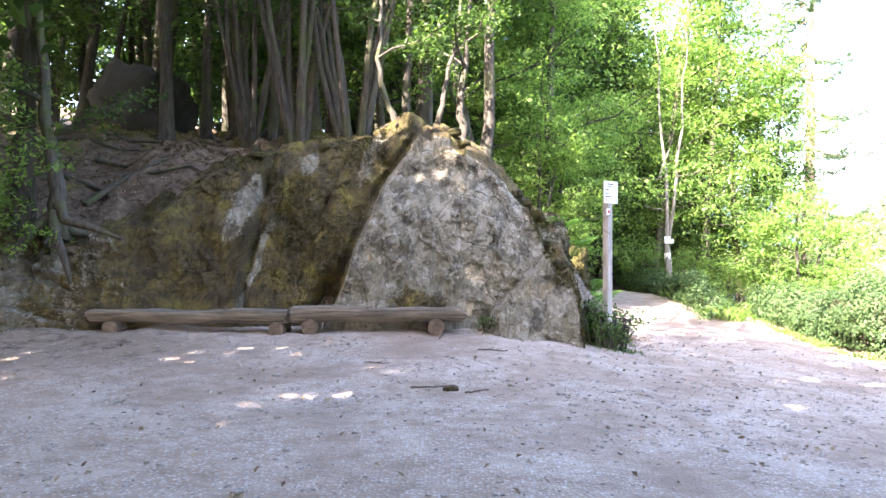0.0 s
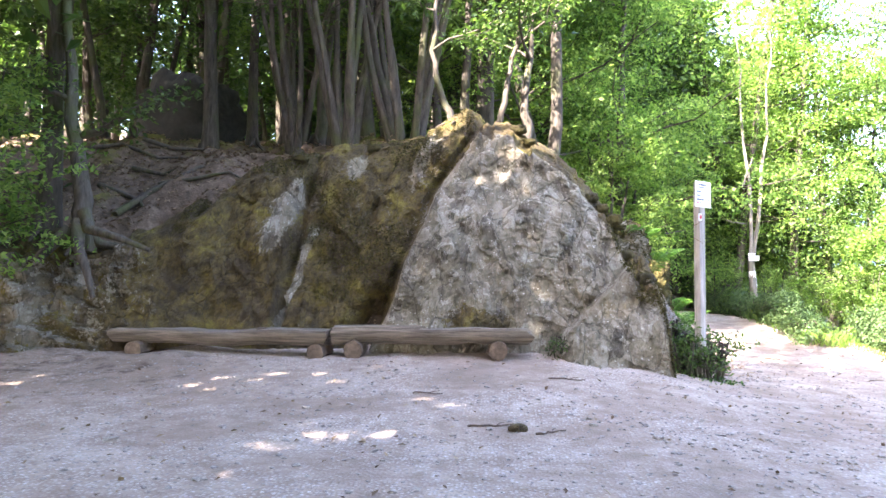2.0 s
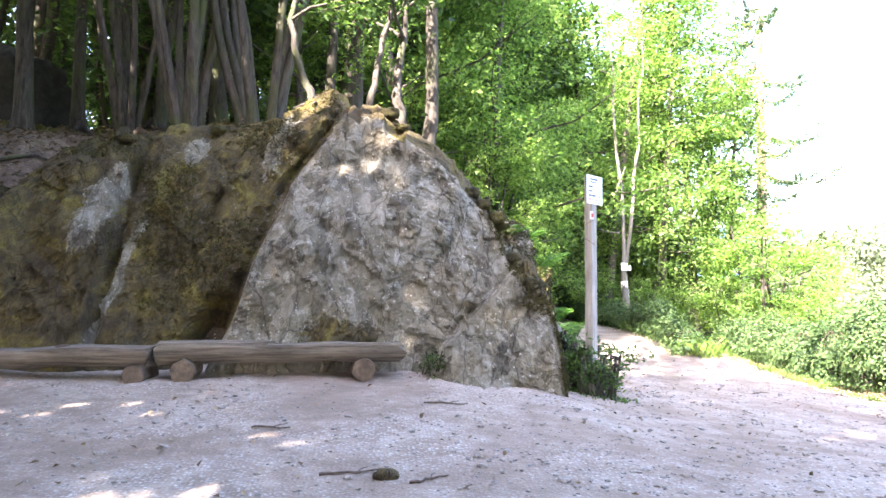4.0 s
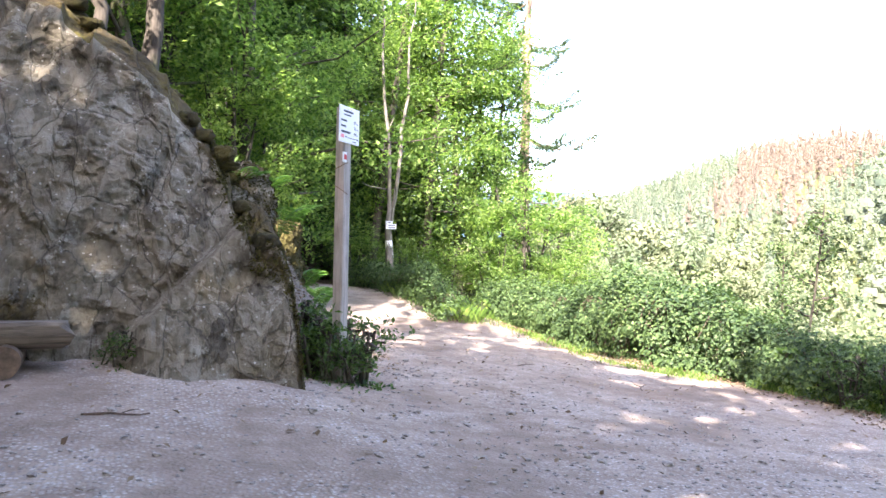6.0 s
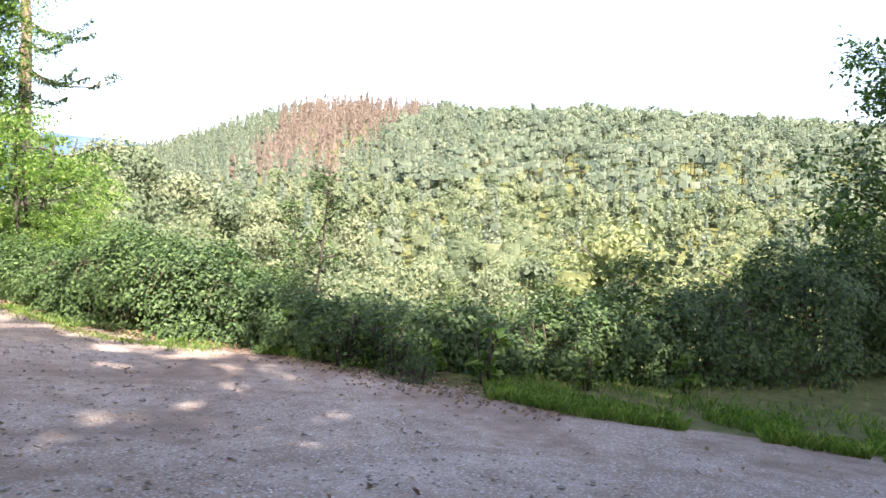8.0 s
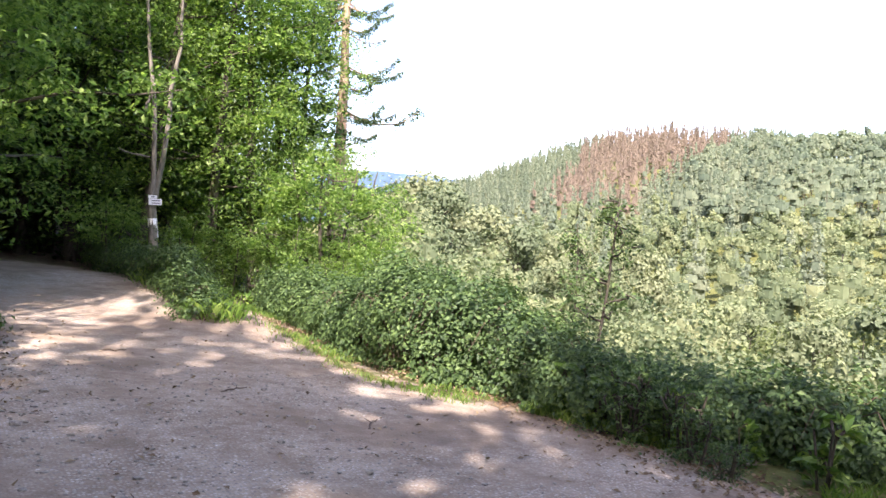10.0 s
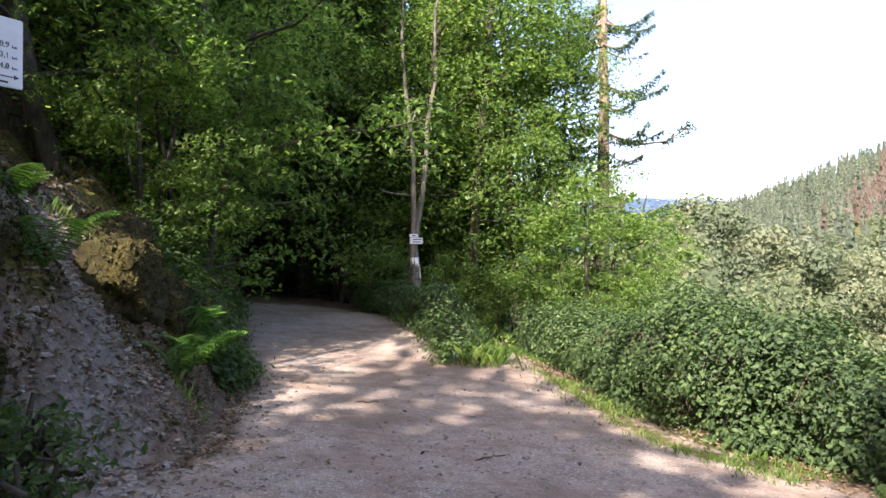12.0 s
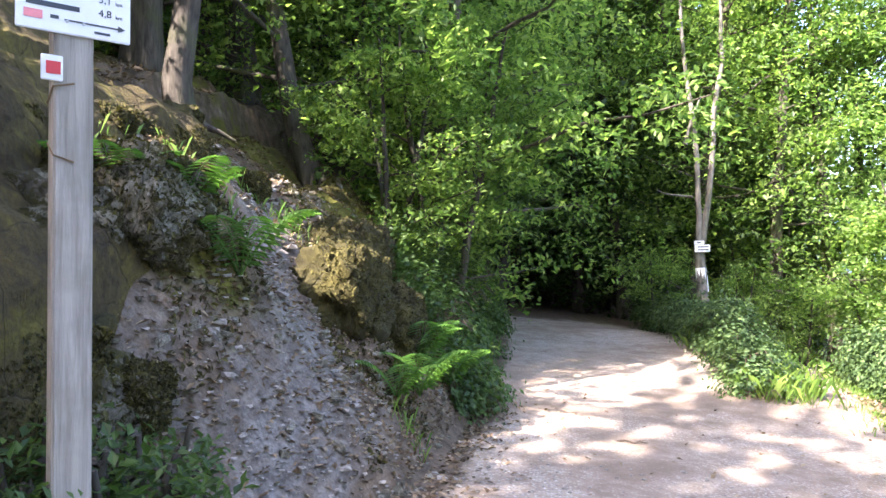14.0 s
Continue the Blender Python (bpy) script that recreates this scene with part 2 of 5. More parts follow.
def plain(name, color, rough=0.6, vary=0.12, scale=8.0, metallic=0.0):
    n = Nodes(name)
    k = n.noise(n.local(), scale, 6, 0.65)
    lo = tuple(c * (1 - vary * 2) for c in color)
    hi = tuple(min(1, c * (1 + vary)) for c in color)
    n.bump(k, 0.25, 0.01)
    return n.done(n.ramp(k, [(0.3, lo), (0.7, hi)]), rough, metallic)


def wood_material(name, dark, light, along=0, freq=14.0):
    n = Nodes(name)
    s = [freq, freq, freq]
    s[along] = 0.9
    v = n.local(tuple(s))
    a = n.noise(v, 1.6, 8, 0.7, 0.4)
    b = n.noise(n.local(), 2.5, 5)
    col = n.ramp(a, [(0.3, dark), (0.6, light)])
    col = n.mix(n.ramp(b, [(0.5, 0.0), (0.75, 0.45)]), col, (0.07, 0.065, 0.05))
    n.bump(a, 0.8, 0.02)
    return n.done(col, 0.85)


M["log_wood"] = wood_material("weathered_oak", (0.028, 0.022, 0.017), (0.2, 0.172, 0.138), 0)
M["log_end"] = plain("sawn_end", (0.13, 0.098, 0.07), 0.9, 0.3, 14)
M["post_wood"] = wood_material("weathered_post", (0.2, 0.185, 0.16), (0.4, 0.37, 0.33), 2)
M["board"] = plain("white_board", (0.78, 0.8, 0.82), 0.4, 0.04)
M["ink"] = plain("dark_ink", (0.06, 0.07, 0.09), 0.6)
M["red_paint"] = plain("red_paint", (0.55, 0.05, 0.06), 0.5)
M["pink_paint"] = plain("faded_red", (0.75, 0.25, 0.28), 0.5)
M["white_paint"] = plain("white_paint", (0.75, 0.76, 0.76), 0.7, 0.1, 20)
M["stone"] = plain("pale_pebble", (0.29, 0.26, 0.225), 0.9, 0.3, 30)
M["stick"] = plain("dead_twig", (0.11, 0.08, 0.06), 0.9, 0.3, 20)
M["screw"] = plain("zinc_screw", (0.5, 0.5, 0.5), 0.4, 0.1, 10, 1.0)

# ---- mesh tools ----
RNG = np.random.default_rng(7)


class Buf:
    """Collects vertices and four-sided faces."""

    def __init__(self):
        self.v, self.f, self.n = [], [], 0

    def add(self, v, f):
        self.v.append(np.asarray(v, dtype=np.float64).reshape(-1, 3))
        self.f.append(np.asarray(f, dtype=np.int64).reshape(-1, 4) + self.n)
        self.n += len(self.v[-1])

    def mesh(self, name, smooth=False):
        v, f = np.concatenate(self.v), np.concatenate(self.f)
        me = bpy.data.meshes.new(name)
        me.vertices.add(len(v))
        me.vertices.foreach_set("co", v.ravel())
        me.loops.add(f.size)
        me.loops.foreach_set("vertex_index", f.ravel())
        me.polygons.add(len(f))
        me.polygons.foreach_set("loop_start", np.arange(0, f.size, 4))
        me.update(calc_edges=True)
        me.polygons.foreach_set("use_smooth", np.full(len(f), smooth))
        me.update()
        return me


def part(name, data, material, parent=None, label="", smooth=False):
    """Links a Buf, bmesh or mesh as one object, under a thing or a part."""
    if isinstance(data, Buf):
        me = data.mesh(name, smooth)
    elif isinstance(data, bmesh.types.BMesh):
        me = bpy.data.meshes.new(name)
        data.to_mesh(me)
        data.free()
    else:
        me = data
    if not me.materials:
        me.materials.append(material)
    ob = new(name, me)
    if parent:
        ob.parent = parent
    if label:
        ob["label"] = label
    return ob


def thing(name, m, label, category, group="", kind=""):
    ob = new(name)
    ob.empty_display_size = 0.1
    ob.matrix_basis = m
    return tagged(ob, label, category, group, kind)


def tube(buf, pts, radii, sides=8, flute=0.0, rng=RNG):
    """A bent, tapering round bar along pts."""
    pts = np.asarray(pts, float)
    k = len(pts)
    tang = np.gradient(pts, axis=0)
    tang /= np.linalg.norm(tang, axis=1)[:, None] + 1e-9
    ref = np.array([0.0, 1.0, 0.0]) if abs(tang[0, 1]) < 0.8 else np.array([1.0, 0.0, 0.0])
    a = np.cross(tang, ref)
    a /= np.linalg.norm(a, axis=1)[:, None]
    b = np.cross(tang, a)
    ang = np.linspace(0, 2 * np.pi, sides, endpoint=False)
    fl = 1 + flute * rng.normal(size=sides)
    r = np.asarray(radii, float)[:, None] * fl[None, :]
    ring = pts[:, None, :] + r[..., None] * (np.cos(ang)[None, :, None] * a[:, None, :] + np.sin(ang)[None, :, None] * b[:, None, :])
    v = ring.reshape(-1, 3)
    i = np.arange(k - 1)[:, None] * sides
    j = np.arange(sides)[None, :]
    jn = (j + 1) % sides
    f = np.stack([i + j, i + jn, i + sides + jn, i + sides + j], -1).reshape(-1, 4)
    buf.add(v, f)
    for base in (0, (k - 1) * sides):
        c = np.array([[base + q, base + q + 1, base + (sides - 2 - q) % sides, base + (sides - 1 - q)] for q in range(sides // 2 - 1)])
        buf.add(v, c)


def leaves(buf, c, size, rng=RNG, tilt=0.55, aspect=0.55, spread=0.35, droop=0.2):
    """Small folded pointed leaves at the points c, lying roughly level."""
    n = len(c)
    yaw = rng.uniform(0, 2 * np.pi, n)
    pit = rng.normal(-droop, tilt, n)
    rol = rng.normal(0, tilt, n)
    L = size * rng.uniform(1 - spread, 1 + spread, n)
    d = np.stack([np.cos(yaw) * np.cos(pit), np.sin(yaw) * np.cos(pit), np.sin(pit)], 1)
    s = np.stack([-np.sin(yaw) * np.cos(rol), np.cos(yaw) * np.cos(rol), np.sin(rol)], 1)
    up = np.cross(d, s)
    W = (L * aspect * 0.5)[:, None]
    L = L[:, None]
    v = np.stack([c - d * L * 0.5, c - d * L * 0.02 + s * W + up * W * 0.35, c + d * L * 0.5, c - d * L * 0.02 - s * W + up * W * 0.35], 1)
    buf.add(v.reshape(-1, 3), np.arange(4 * n).reshape(n, 4))


def sprays(centres, radius, count, rng=RNG, flat=0.16, droop=0.25):
    """Points of flat leafy sprays round the centres."""
    centres = np.asarray(centres, float)
    n = len(centres)
    r = radius * np.sqrt(rng.uniform(0, 1, (n, count)))
    a = rng.uniform(0, 2 * np.pi, (n, count))
    rs = rng.uniform(0.6, 1.25, n)[:, None]
    tx, ty = rng.normal(0, 0.2, (2, n))
    x, y = r * rs * np.cos(a), r * rs * np.sin(a) * rng.uniform(0.5, 1.0, n)[:, None]
    z = rng.normal(0, flat * radius, (n, count)) + x * tx[:, None] + y * ty[:, None] - droop * r * r / max(radius, 1e-6)
    p = np.stack([x, y, z], -1) + centres[:, None, :]
    return p.reshape(-1, 3)


def facing(buf, p, normal, size, rng, noise=0.35, aspect=0.6, spread=0.35):
    """Pointed leaves at the points p that lie square to the normals."""
    n = len(p)
    f = normal / (np.linalg.norm(normal, axis=1)[:, None] + 1e-9) + rng.normal(0, noise, (n, 3))
    f /= np.linalg.norm(f, axis=1)[:, None]
    d = np.cross(f, rng.normal(0, 1, (n, 3)))
    d /= np.linalg.norm(d, axis=1)[:, None]
    e = np.cross(f, d)
    L = (size * rng.uniform(1 - spread, 1 + spread, n))[:, None]
    W = L * aspect * 0.5
    v = np.stack([p - d * L * 0.5, p + e * W + f * W * 0.3, p + d * L * 0.5, p - e * W + f * W * 0.3], 1)
    buf.add(v.reshape(-1, 3), np.arange(4 * n).reshape(n, 4))


CORE = np.array([(a, b, c) for a in (-1, 1) for b in (-1, 1) for c in (-1, 1)], float) / math.sqrt(3)
CORE_F = np.array([(0, 1, 3, 2), (4, 6, 7, 5), (0, 4, 5, 1), (2, 3, 7, 6), (0, 2, 6, 4), (1, 5, 7, 3)])


def crowns(buf, base, H, W, low, kind, lobes, cards, size, rng, heart=0.68):
    """Lobed crowns of leaf sprays for trees at base, height H, half width W; gives each point's tone."""
    n = len(base)
    H, W, low = H[:, None], W[:, None], low[:, None]
    if kind == "cone":
        u = np.linspace(0.08, 0.92, lobes)[None, :] + rng.uniform(-0.05, 0.05, (n, lobes))
        a = rng.uniform(0, 6.283, (n, lobes))
        off = W * (1.05 - u) * rng.uniform(0.1, 0.5, (n, lobes))
        c = np.stack([off * np.cos(a), off * np.sin(a), H * (low + (1 - low) * u)], -1)
        rl = W * (1.1 - u) * rng.uniform(0.6, 0.9, (n, lobes))
        rz = np.maximum(rl, H * (1 - low) / lobes * 0.8)
    else:
        d = rng.normal(0, 1, (n, lobes, 3))
        d /= np.linalg.norm(d, axis=2)[..., None]
        half = H * (1 - low) * 0.5
        rl = W * rng.uniform(0.3, 0.5, (n, lobes))
        c = np.stack([d[..., 0] * (W - rl), d[..., 1] * (W - rl), H * (1 + low) * 0.5 + d[..., 2] * np.maximum(half - rl, 0.1)], -1)
        rz = rl
    c = c + base[:, None, :]
    sc = np.stack([rl, rl, rz], -1)
    d = rng.normal(0, 1, (n, lobes, cards, 3)) + [0, 0, 0.35]
    d /= np.linalg.norm(d, axis=3)[..., None]
    p = c[:, :, None, :] + d * sc[:, :, None, :] * rng.uniform(0.6, 1.12, (n, lobes, cards, 1))
    tone = np.clip(rng.uniform(0, 1, n)[:, None] * 0.8 + rng.uniform(0, 0.2, (n, lobes)), 0, 1)
    sz = np.broadcast_to(np.asarray(size, float).reshape(-1, 1, 1), (n, lobes, cards)).ravel()
    facing(buf, p.reshape(-1, 3), d.reshape(-1, 3), sz, rng, 0.3, 0.75)
    core = c[:, :, None, :] + CORE * sc[:, :, None, :] * heart * (1 + rng.normal(0, 0.1, (n, lobes, 8, 1)))
    buf.add(core.reshape(-1, 3), (CORE_F[None] + 8 * np.arange(n * lobes)[:, None, None]).reshape(-1, 4))
    return np.concatenate([np.repeat(tone.ravel(), cards * 4), np.repeat(tone.ravel(), 8)])


def smooth(a, b, v):
    t = np.clip((np.asarray(v, float) - a) / (b - a), 0, 1)
    return t * t * (3 - 2 * t)


def fbm(x, y, z, octaves=4, scale=1.0, seed=0.0):
    """Layered value noise on arrays."""
    x, y, z = np.broadcast_arrays(np.asarray(x, float), np.asarray(y, float), np.asarray(z, float))
    out, amp, tot = np.zeros(x.shape), 1.0, 0.0
    for o in range(octaves):
        k = scale * 2 ** o
        px, py, pz = x * k + seed + 17.3 * o, y * k + seed * 1.7 + 5.1 * o, z * k + 9.7 * o
        ix, iy, iz = np.floor(px), np.floor(py), np.floor(pz)
        fx, fy, fz = px - ix, py - iy, pz - iz
        fx, fy, fz = fx * fx * (3 - 2 * fx), fy * fy * (3 - 2 * fy), fz * fz * (3 - 2 * fz)

        def h(a, b, c):
            q = np.sin(a * 127.1 + b * 311.7 + c * 74.7) * 43758.5453
            return q - np.floor(q)
        v = 0
        for dx in (0, 1):
            for dy in (0, 1):
                for dz in (0, 1):
                    w = (fx if dx else 1 - fx) * (fy if dy else 1 - fy) * (fz if dz else 1 - fz)
                    v = v + w * h(ix + dx, iy + dy, iz + dz)
        out += amp * (v - 0.5)
        tot += amp
        amp *= 0.5
    return out / tot * 2


# ---- terrain ----


def edge_x(y):
    """Where the clearing ends and the valley side begins."""
    return np.interp(y, [-40, 0, 5, 8, 10, 11.5, 14, 16, 20, 25, 35, 60, 200], [24, 20, 18, 16, 13.6, 12.4, 12, 11.6, 11.6, 12.6, 16, 22, 60])


def bank_x(y):
    """Foot of the wooded bank along the path."""
    return np.interp(y, [9, 12, 13.2, 14.2, 15, 18, 23, 28, 36, 60], [1.4, 1.9, 2.2, 3.0, 3.6, 3.7, 3.5, 3.2, 2.2, -6])


def gully_x(y):
    """The bare trodden gully that climbs slantwise up the bank."""
    return bank_x(y) - 0.2 - 0.72 * np.clip(y - 14.4, -0.6, 3.2)


def front_y(x):
    """Foot of the bank and the rock along the clearing."""
    return np.interp(x, [-40, -12, -8, -6, -4, 0, 2.0, 2.6, 3.2, 4.5], [3, 9.5, 11.3, 12.2, 12.7, 12.9, 13.1, 13.7, 14.5, 15.6])


RIDGE_AZ = np.array([-200, 10, 28, 34, 38, 42, 46, 50, 58, 66, 76, 84, 92, 110, 160])
RIDGE_EL = np.array([0, 1.0, 2.0, 3.3, 4.7, 6.3, 7.6, 7.95, 7.6, 7.7, 7.1, 6.4, 5.8, 4.0, 0.0])


def low_ground(x, y):
    z = -0.085 * np.logaddexp(0, (x - 0.5) * 3) / 3
    z = np.where(x > 12, np.maximum(z, -1.1), z)
    z = z + 0.22 * smooth(7.5, 12, y) * smooth(3.8, 1.5, x)
    z = z + 0.5 * smooth(17, 27, y) * smooth(10.5, 8, x)
    z = z + 0.2 * np.exp(-((x - 7.6) / 1.1) ** 2 - ((y - 23) / 3.2) ** 2)
    return z


def terrain(x, y):
    x, y = np.asarray(x, float), np.asarray(y, float)
    z = low_ground(x, y)
    z = z + 0.02 * fbm(x, y, 0, 4, 0.9) + 0.006 * fbm(x, y, 3, 3, 5)
    z = z + 0.1 * smooth(-1.3, 0.0, y - front_y(x) + 0.4 + 0.5 * fbm(x, y, 4, 3, 0.8)) * smooth(3.2, 1.5, x) * (0.6 + fbm(x, y, 6, 3, 1.6))
    # wooded bank and the shelf behind the rock
    d = np.minimum(bank_x(y) - x, (y - front_y(x)) * 1.2)
    steep = np.where(x < 0, 2.2, 1.25) + 0.25 * fbm(x, y, 1, 3, 0.5)
    h = np.clip(d, 0, None) * steep
    shelf = 3.1 + 0.09 * np.clip(y - 13, 0, 30) + 0.03 * np.clip(-x - 3, 0, 12) + 0.15 * fbm(x, y, 2, 4, 0.45)
    shelf = np.where(x < -5.2, shelf - 0.9 * smooth(-5.2, -6.5, x) * smooth(17, 13.5, y), shelf)
    bank = z + shelf * (1 - np.exp(-h / np.maximum(shelf, 0.2) * 1.25)) * 1.02
    lip = fbm(x, y, 6, 4, 0.75)
    rough = (0.2 * fbm(x, y, 5, 5, 1.3) + 0.35 * lip + 0.3 * np.round(lip * 3) / 3 + 0.16 * np.abs(fbm(x, y, 8, 4, 2.6)) + 0.1 * np.round(fbm(x, y, 7, 3, 2.2) * 3) / 3) * smooth(0.05, 0.7, d)
    line = gully_x(y)
    rough = rough * (1 - 0.75 * np.exp(-((x - line) / 0.4) ** 2) * smooth(13.4, 14.4, y)) - 0.22 * np.exp(-((x - line) / 0.45) ** 2) * smooth(13.4, 14.4, y) * smooth(0.2, 0.8, d)
    z = np.where(d > 0, bank + rough, z)
    # valley side
    e = x - edge_x(y)
    drop = 0.5 * np.clip(e, 0, None) ** 2 / (np.clip(e, 0, None) + 3.0)
    z = z - np.minimum(drop, 13) * smooth(-60, -5, y)
    # ground raised away from the clearing, added to block bright sky gaps
    z = z + 0.13 * np.clip(y - 44, 0, 120) * smooth(4, -4, e) + 0.14 * np.clip(-13 - x, 0, 120)
    # far hill
    dx, dy = x - 0.0, y - 6.0
    r = np.hypot(dx, dy)
    az = np.degrees(np.arctan2(dx, dy))
    el = np.interp(az, RIDGE_AZ, RIDGE_EL)
    top = 520 * np.tan(np.radians(el)) - 12
    hill = -15 + (top + 15) * smooth(110, 540, r) - 0.05 * np.clip(r - 540, 0, 600)
    hill = hill + 4 * fbm(x, y, 0, 3, 0.012)
    side = smooth(5, 25, az) * smooth(150, 120, az)
    w = smooth(70, 150, r) * side
    return z * (1 - w) + hill * w


def terrain_mesh():
    def axis(lo, fine0, fine1, hi, step):
        mid = np.arange(fine0, fine1, step)
        k = np.arange(1, 60)
        out_hi = fine1 + np.cumsum(step * 1.13 ** k)
        out_lo = fine0 - np.cumsum(step * 1.13 ** k)
        a = np.concatenate([out_lo[out_lo > lo][::-1], [*mid], out_hi[out_hi < hi]])
        return np.concatenate([[lo], a, [hi]])
    xs = axis(-1500, -9, 13.5, 1500, 0.13)
    ys = axis(-1500, 1, 24, 1500, 0.14)
    X, Y = np.meshgrid(xs, ys)
    Z = terrain(X, Y)
    v = np.stack([X, Y, Z], -1).reshape(-1, 3)
    nx, ny = len(xs), len(ys)
    i = (np.arange(ny - 1)[:, None] * nx + np.arange(nx - 1)[None, :])
    f = np.stack([i, i + 1, i + 1 + nx, i + nx], -1).reshape(-1, 4)
    b = Buf()
    b.add(v, f)
    me = b.mesh("ground", True)
    d = np.minimum(bank_x(Y) - X, (Y - front_y(X)) * 1.2)
    soil = smooth(-0.7, 0.15, d + 0.25 * fbm(X, Y, 2, 3, 1.2))
    # woodland soil, strengthened past y 26 to paint shade onto the path
    wood = smooth(26, 31, Y) * 0.95
    e = X - edge_x(Y)
    soil = np.maximum(soil, smooth(-3.4, -2.2, e) * 0.75 * smooth(8, 14, Y) * smooth(24, 19, Y))
    soil = np.maximum(soil, wood)
    soil = np.maximum(soil, 0.8 * np.exp(-((X - 7.9) / 1.0) ** 2 - ((Y - 23.6) / 3.0) ** 2))
    verge = np.interp(Y, [-5, 7, 9, 10, 12, 14, 16, 20, 26], [10.3, 10.0, 9.3, 9.2, 10.0, 9.4, 8.6, 8.9, 9.8])
    turf = np.maximum(smooth(-0.1, 0.5, X - verge) * np.where((Y > 11.5) & (Y < 14.5), 0.35, 1), 0) * 0.8
    turf = np.maximum(turf, 0.62 * np.exp(-((X - verge + 0.1) / 0.35) ** 2) * smooth(13, 15, Y))
    turf = np.where(e > 2, 0.9, turf)
    turf = np.where((X < 6) | (d > 0), 0, turf)
    line = gully_x(Y)
    scree = np.exp(-((X - line) / 0.42) ** 2) * smooth(13, 14, Y) * smooth(18.5, 16.8, Y) * 0.8
    scree = np.maximum(scree, 0.45 * smooth(0, 0.3, d) * smooth(1.0, 0.6, d) * smooth(17, 15, Y) * smooth(12.5, 13.3, Y))
    moss = smooth(0.15, 0.5, d) * (0.5 + 0.9 * fbm(X, Y, 6, 4, 0.75)) * (1 - scree) * smooth(24, 19, Y)
    moss = np.where(X < -1, moss * 0.75, moss)
    far = np.hypot(X, Y - 6) > 45
    moss = np.where(far, 0, moss)
    turf = np.where(far & (X > edge_x(Y)), 1.0, turf)
    soil = np.maximum(soil, 0.48 * smooth(-1.6, -4.5, X + 0.35 * (Y - 11)) * smooth(6.5, 10.5, Y + 0.8 * fbm(X, Y, 3, 3, 0.7)))
    for name, val in (("soil", soil), ("turf", turf), ("scree", scree), ("moss", moss)):
        at = me.attributes.new(name, "FLOAT", "POINT")
        at.data.foreach_set("value", val.ravel().astype(np.float32))
    return me


ground = part("ground", terrain_mesh(), M["ground"])
tagged(ground, "trodden grey gravel clearing and woodland ground", "ground", kind="structure")


def on(x, y):
    return float(terrain(x, y))


# far ridge beyond the valley, its blue painted in as aerial haze
fb = Buf()
az = np.linspace(radians(8), radians(60), 90)
prof = 2600 * np.tan(np.radians(np.interp(np.degrees(az), [8, 20, 28, 32, 36, 40, 60], [3.0, 4.0, 4.7, 4.55, 4.2, 3.9, 3.0]))) + 8 * fbm(az * 60, 0, 0, 4, 1)
rows = []
for k in range(5):
    r = 2600 + k * 60
    rows.append(np.stack([r * np.sin(az), r * np.cos(az), -60 + (prof + 60) * k / 4], 1))
fi = (np.arange(4)[:, None] * 90 + np.arange(89)[None, :])
fb.add(np.concatenate(rows), np.stack([fi, fi + 1, fi + 91, fi + 90], -1).reshape(-1, 4))
M["far_ridge"] = plain("far_woods_haze_blue", (0.05, 0.09, 0.15), 0.9, 0.2, 0.02)
tagged(part("far_ridge", fb, M["far_ridge"], smooth=True), "distant wooded ridge across the valley, painted haze blue", "hill", kind="structure")

# ---- the rock ----


def rock_top(x):
    return np.interp(x, [-11, -8, -6.6, -5.5, -4.6, -4.0, -3.3, -2.4, -1.83, -1.2, -0.45, 0.07, 0.58, 1.18, 1.54, 1.7, 1.8, 2.06, 2.15, 2.22],
                     [1.5, 1.65, 1.72, 1.8, 2.36, 2.84, 3.2, 3.35, 3.45, 3.6, 3.76, 3.7, 3.2, 2.64, 2.25, 1.72, 1.36, 1.22, 0.95, -0.3])


def slab_edge(z):
    """Where the bare slab lies against the mossy one."""
    return np.interp(z, [-0.5, 0.0, 0.75, 2.6, 3.75], [-2.15, -2.0, -1.67, -0.98, -0.2])


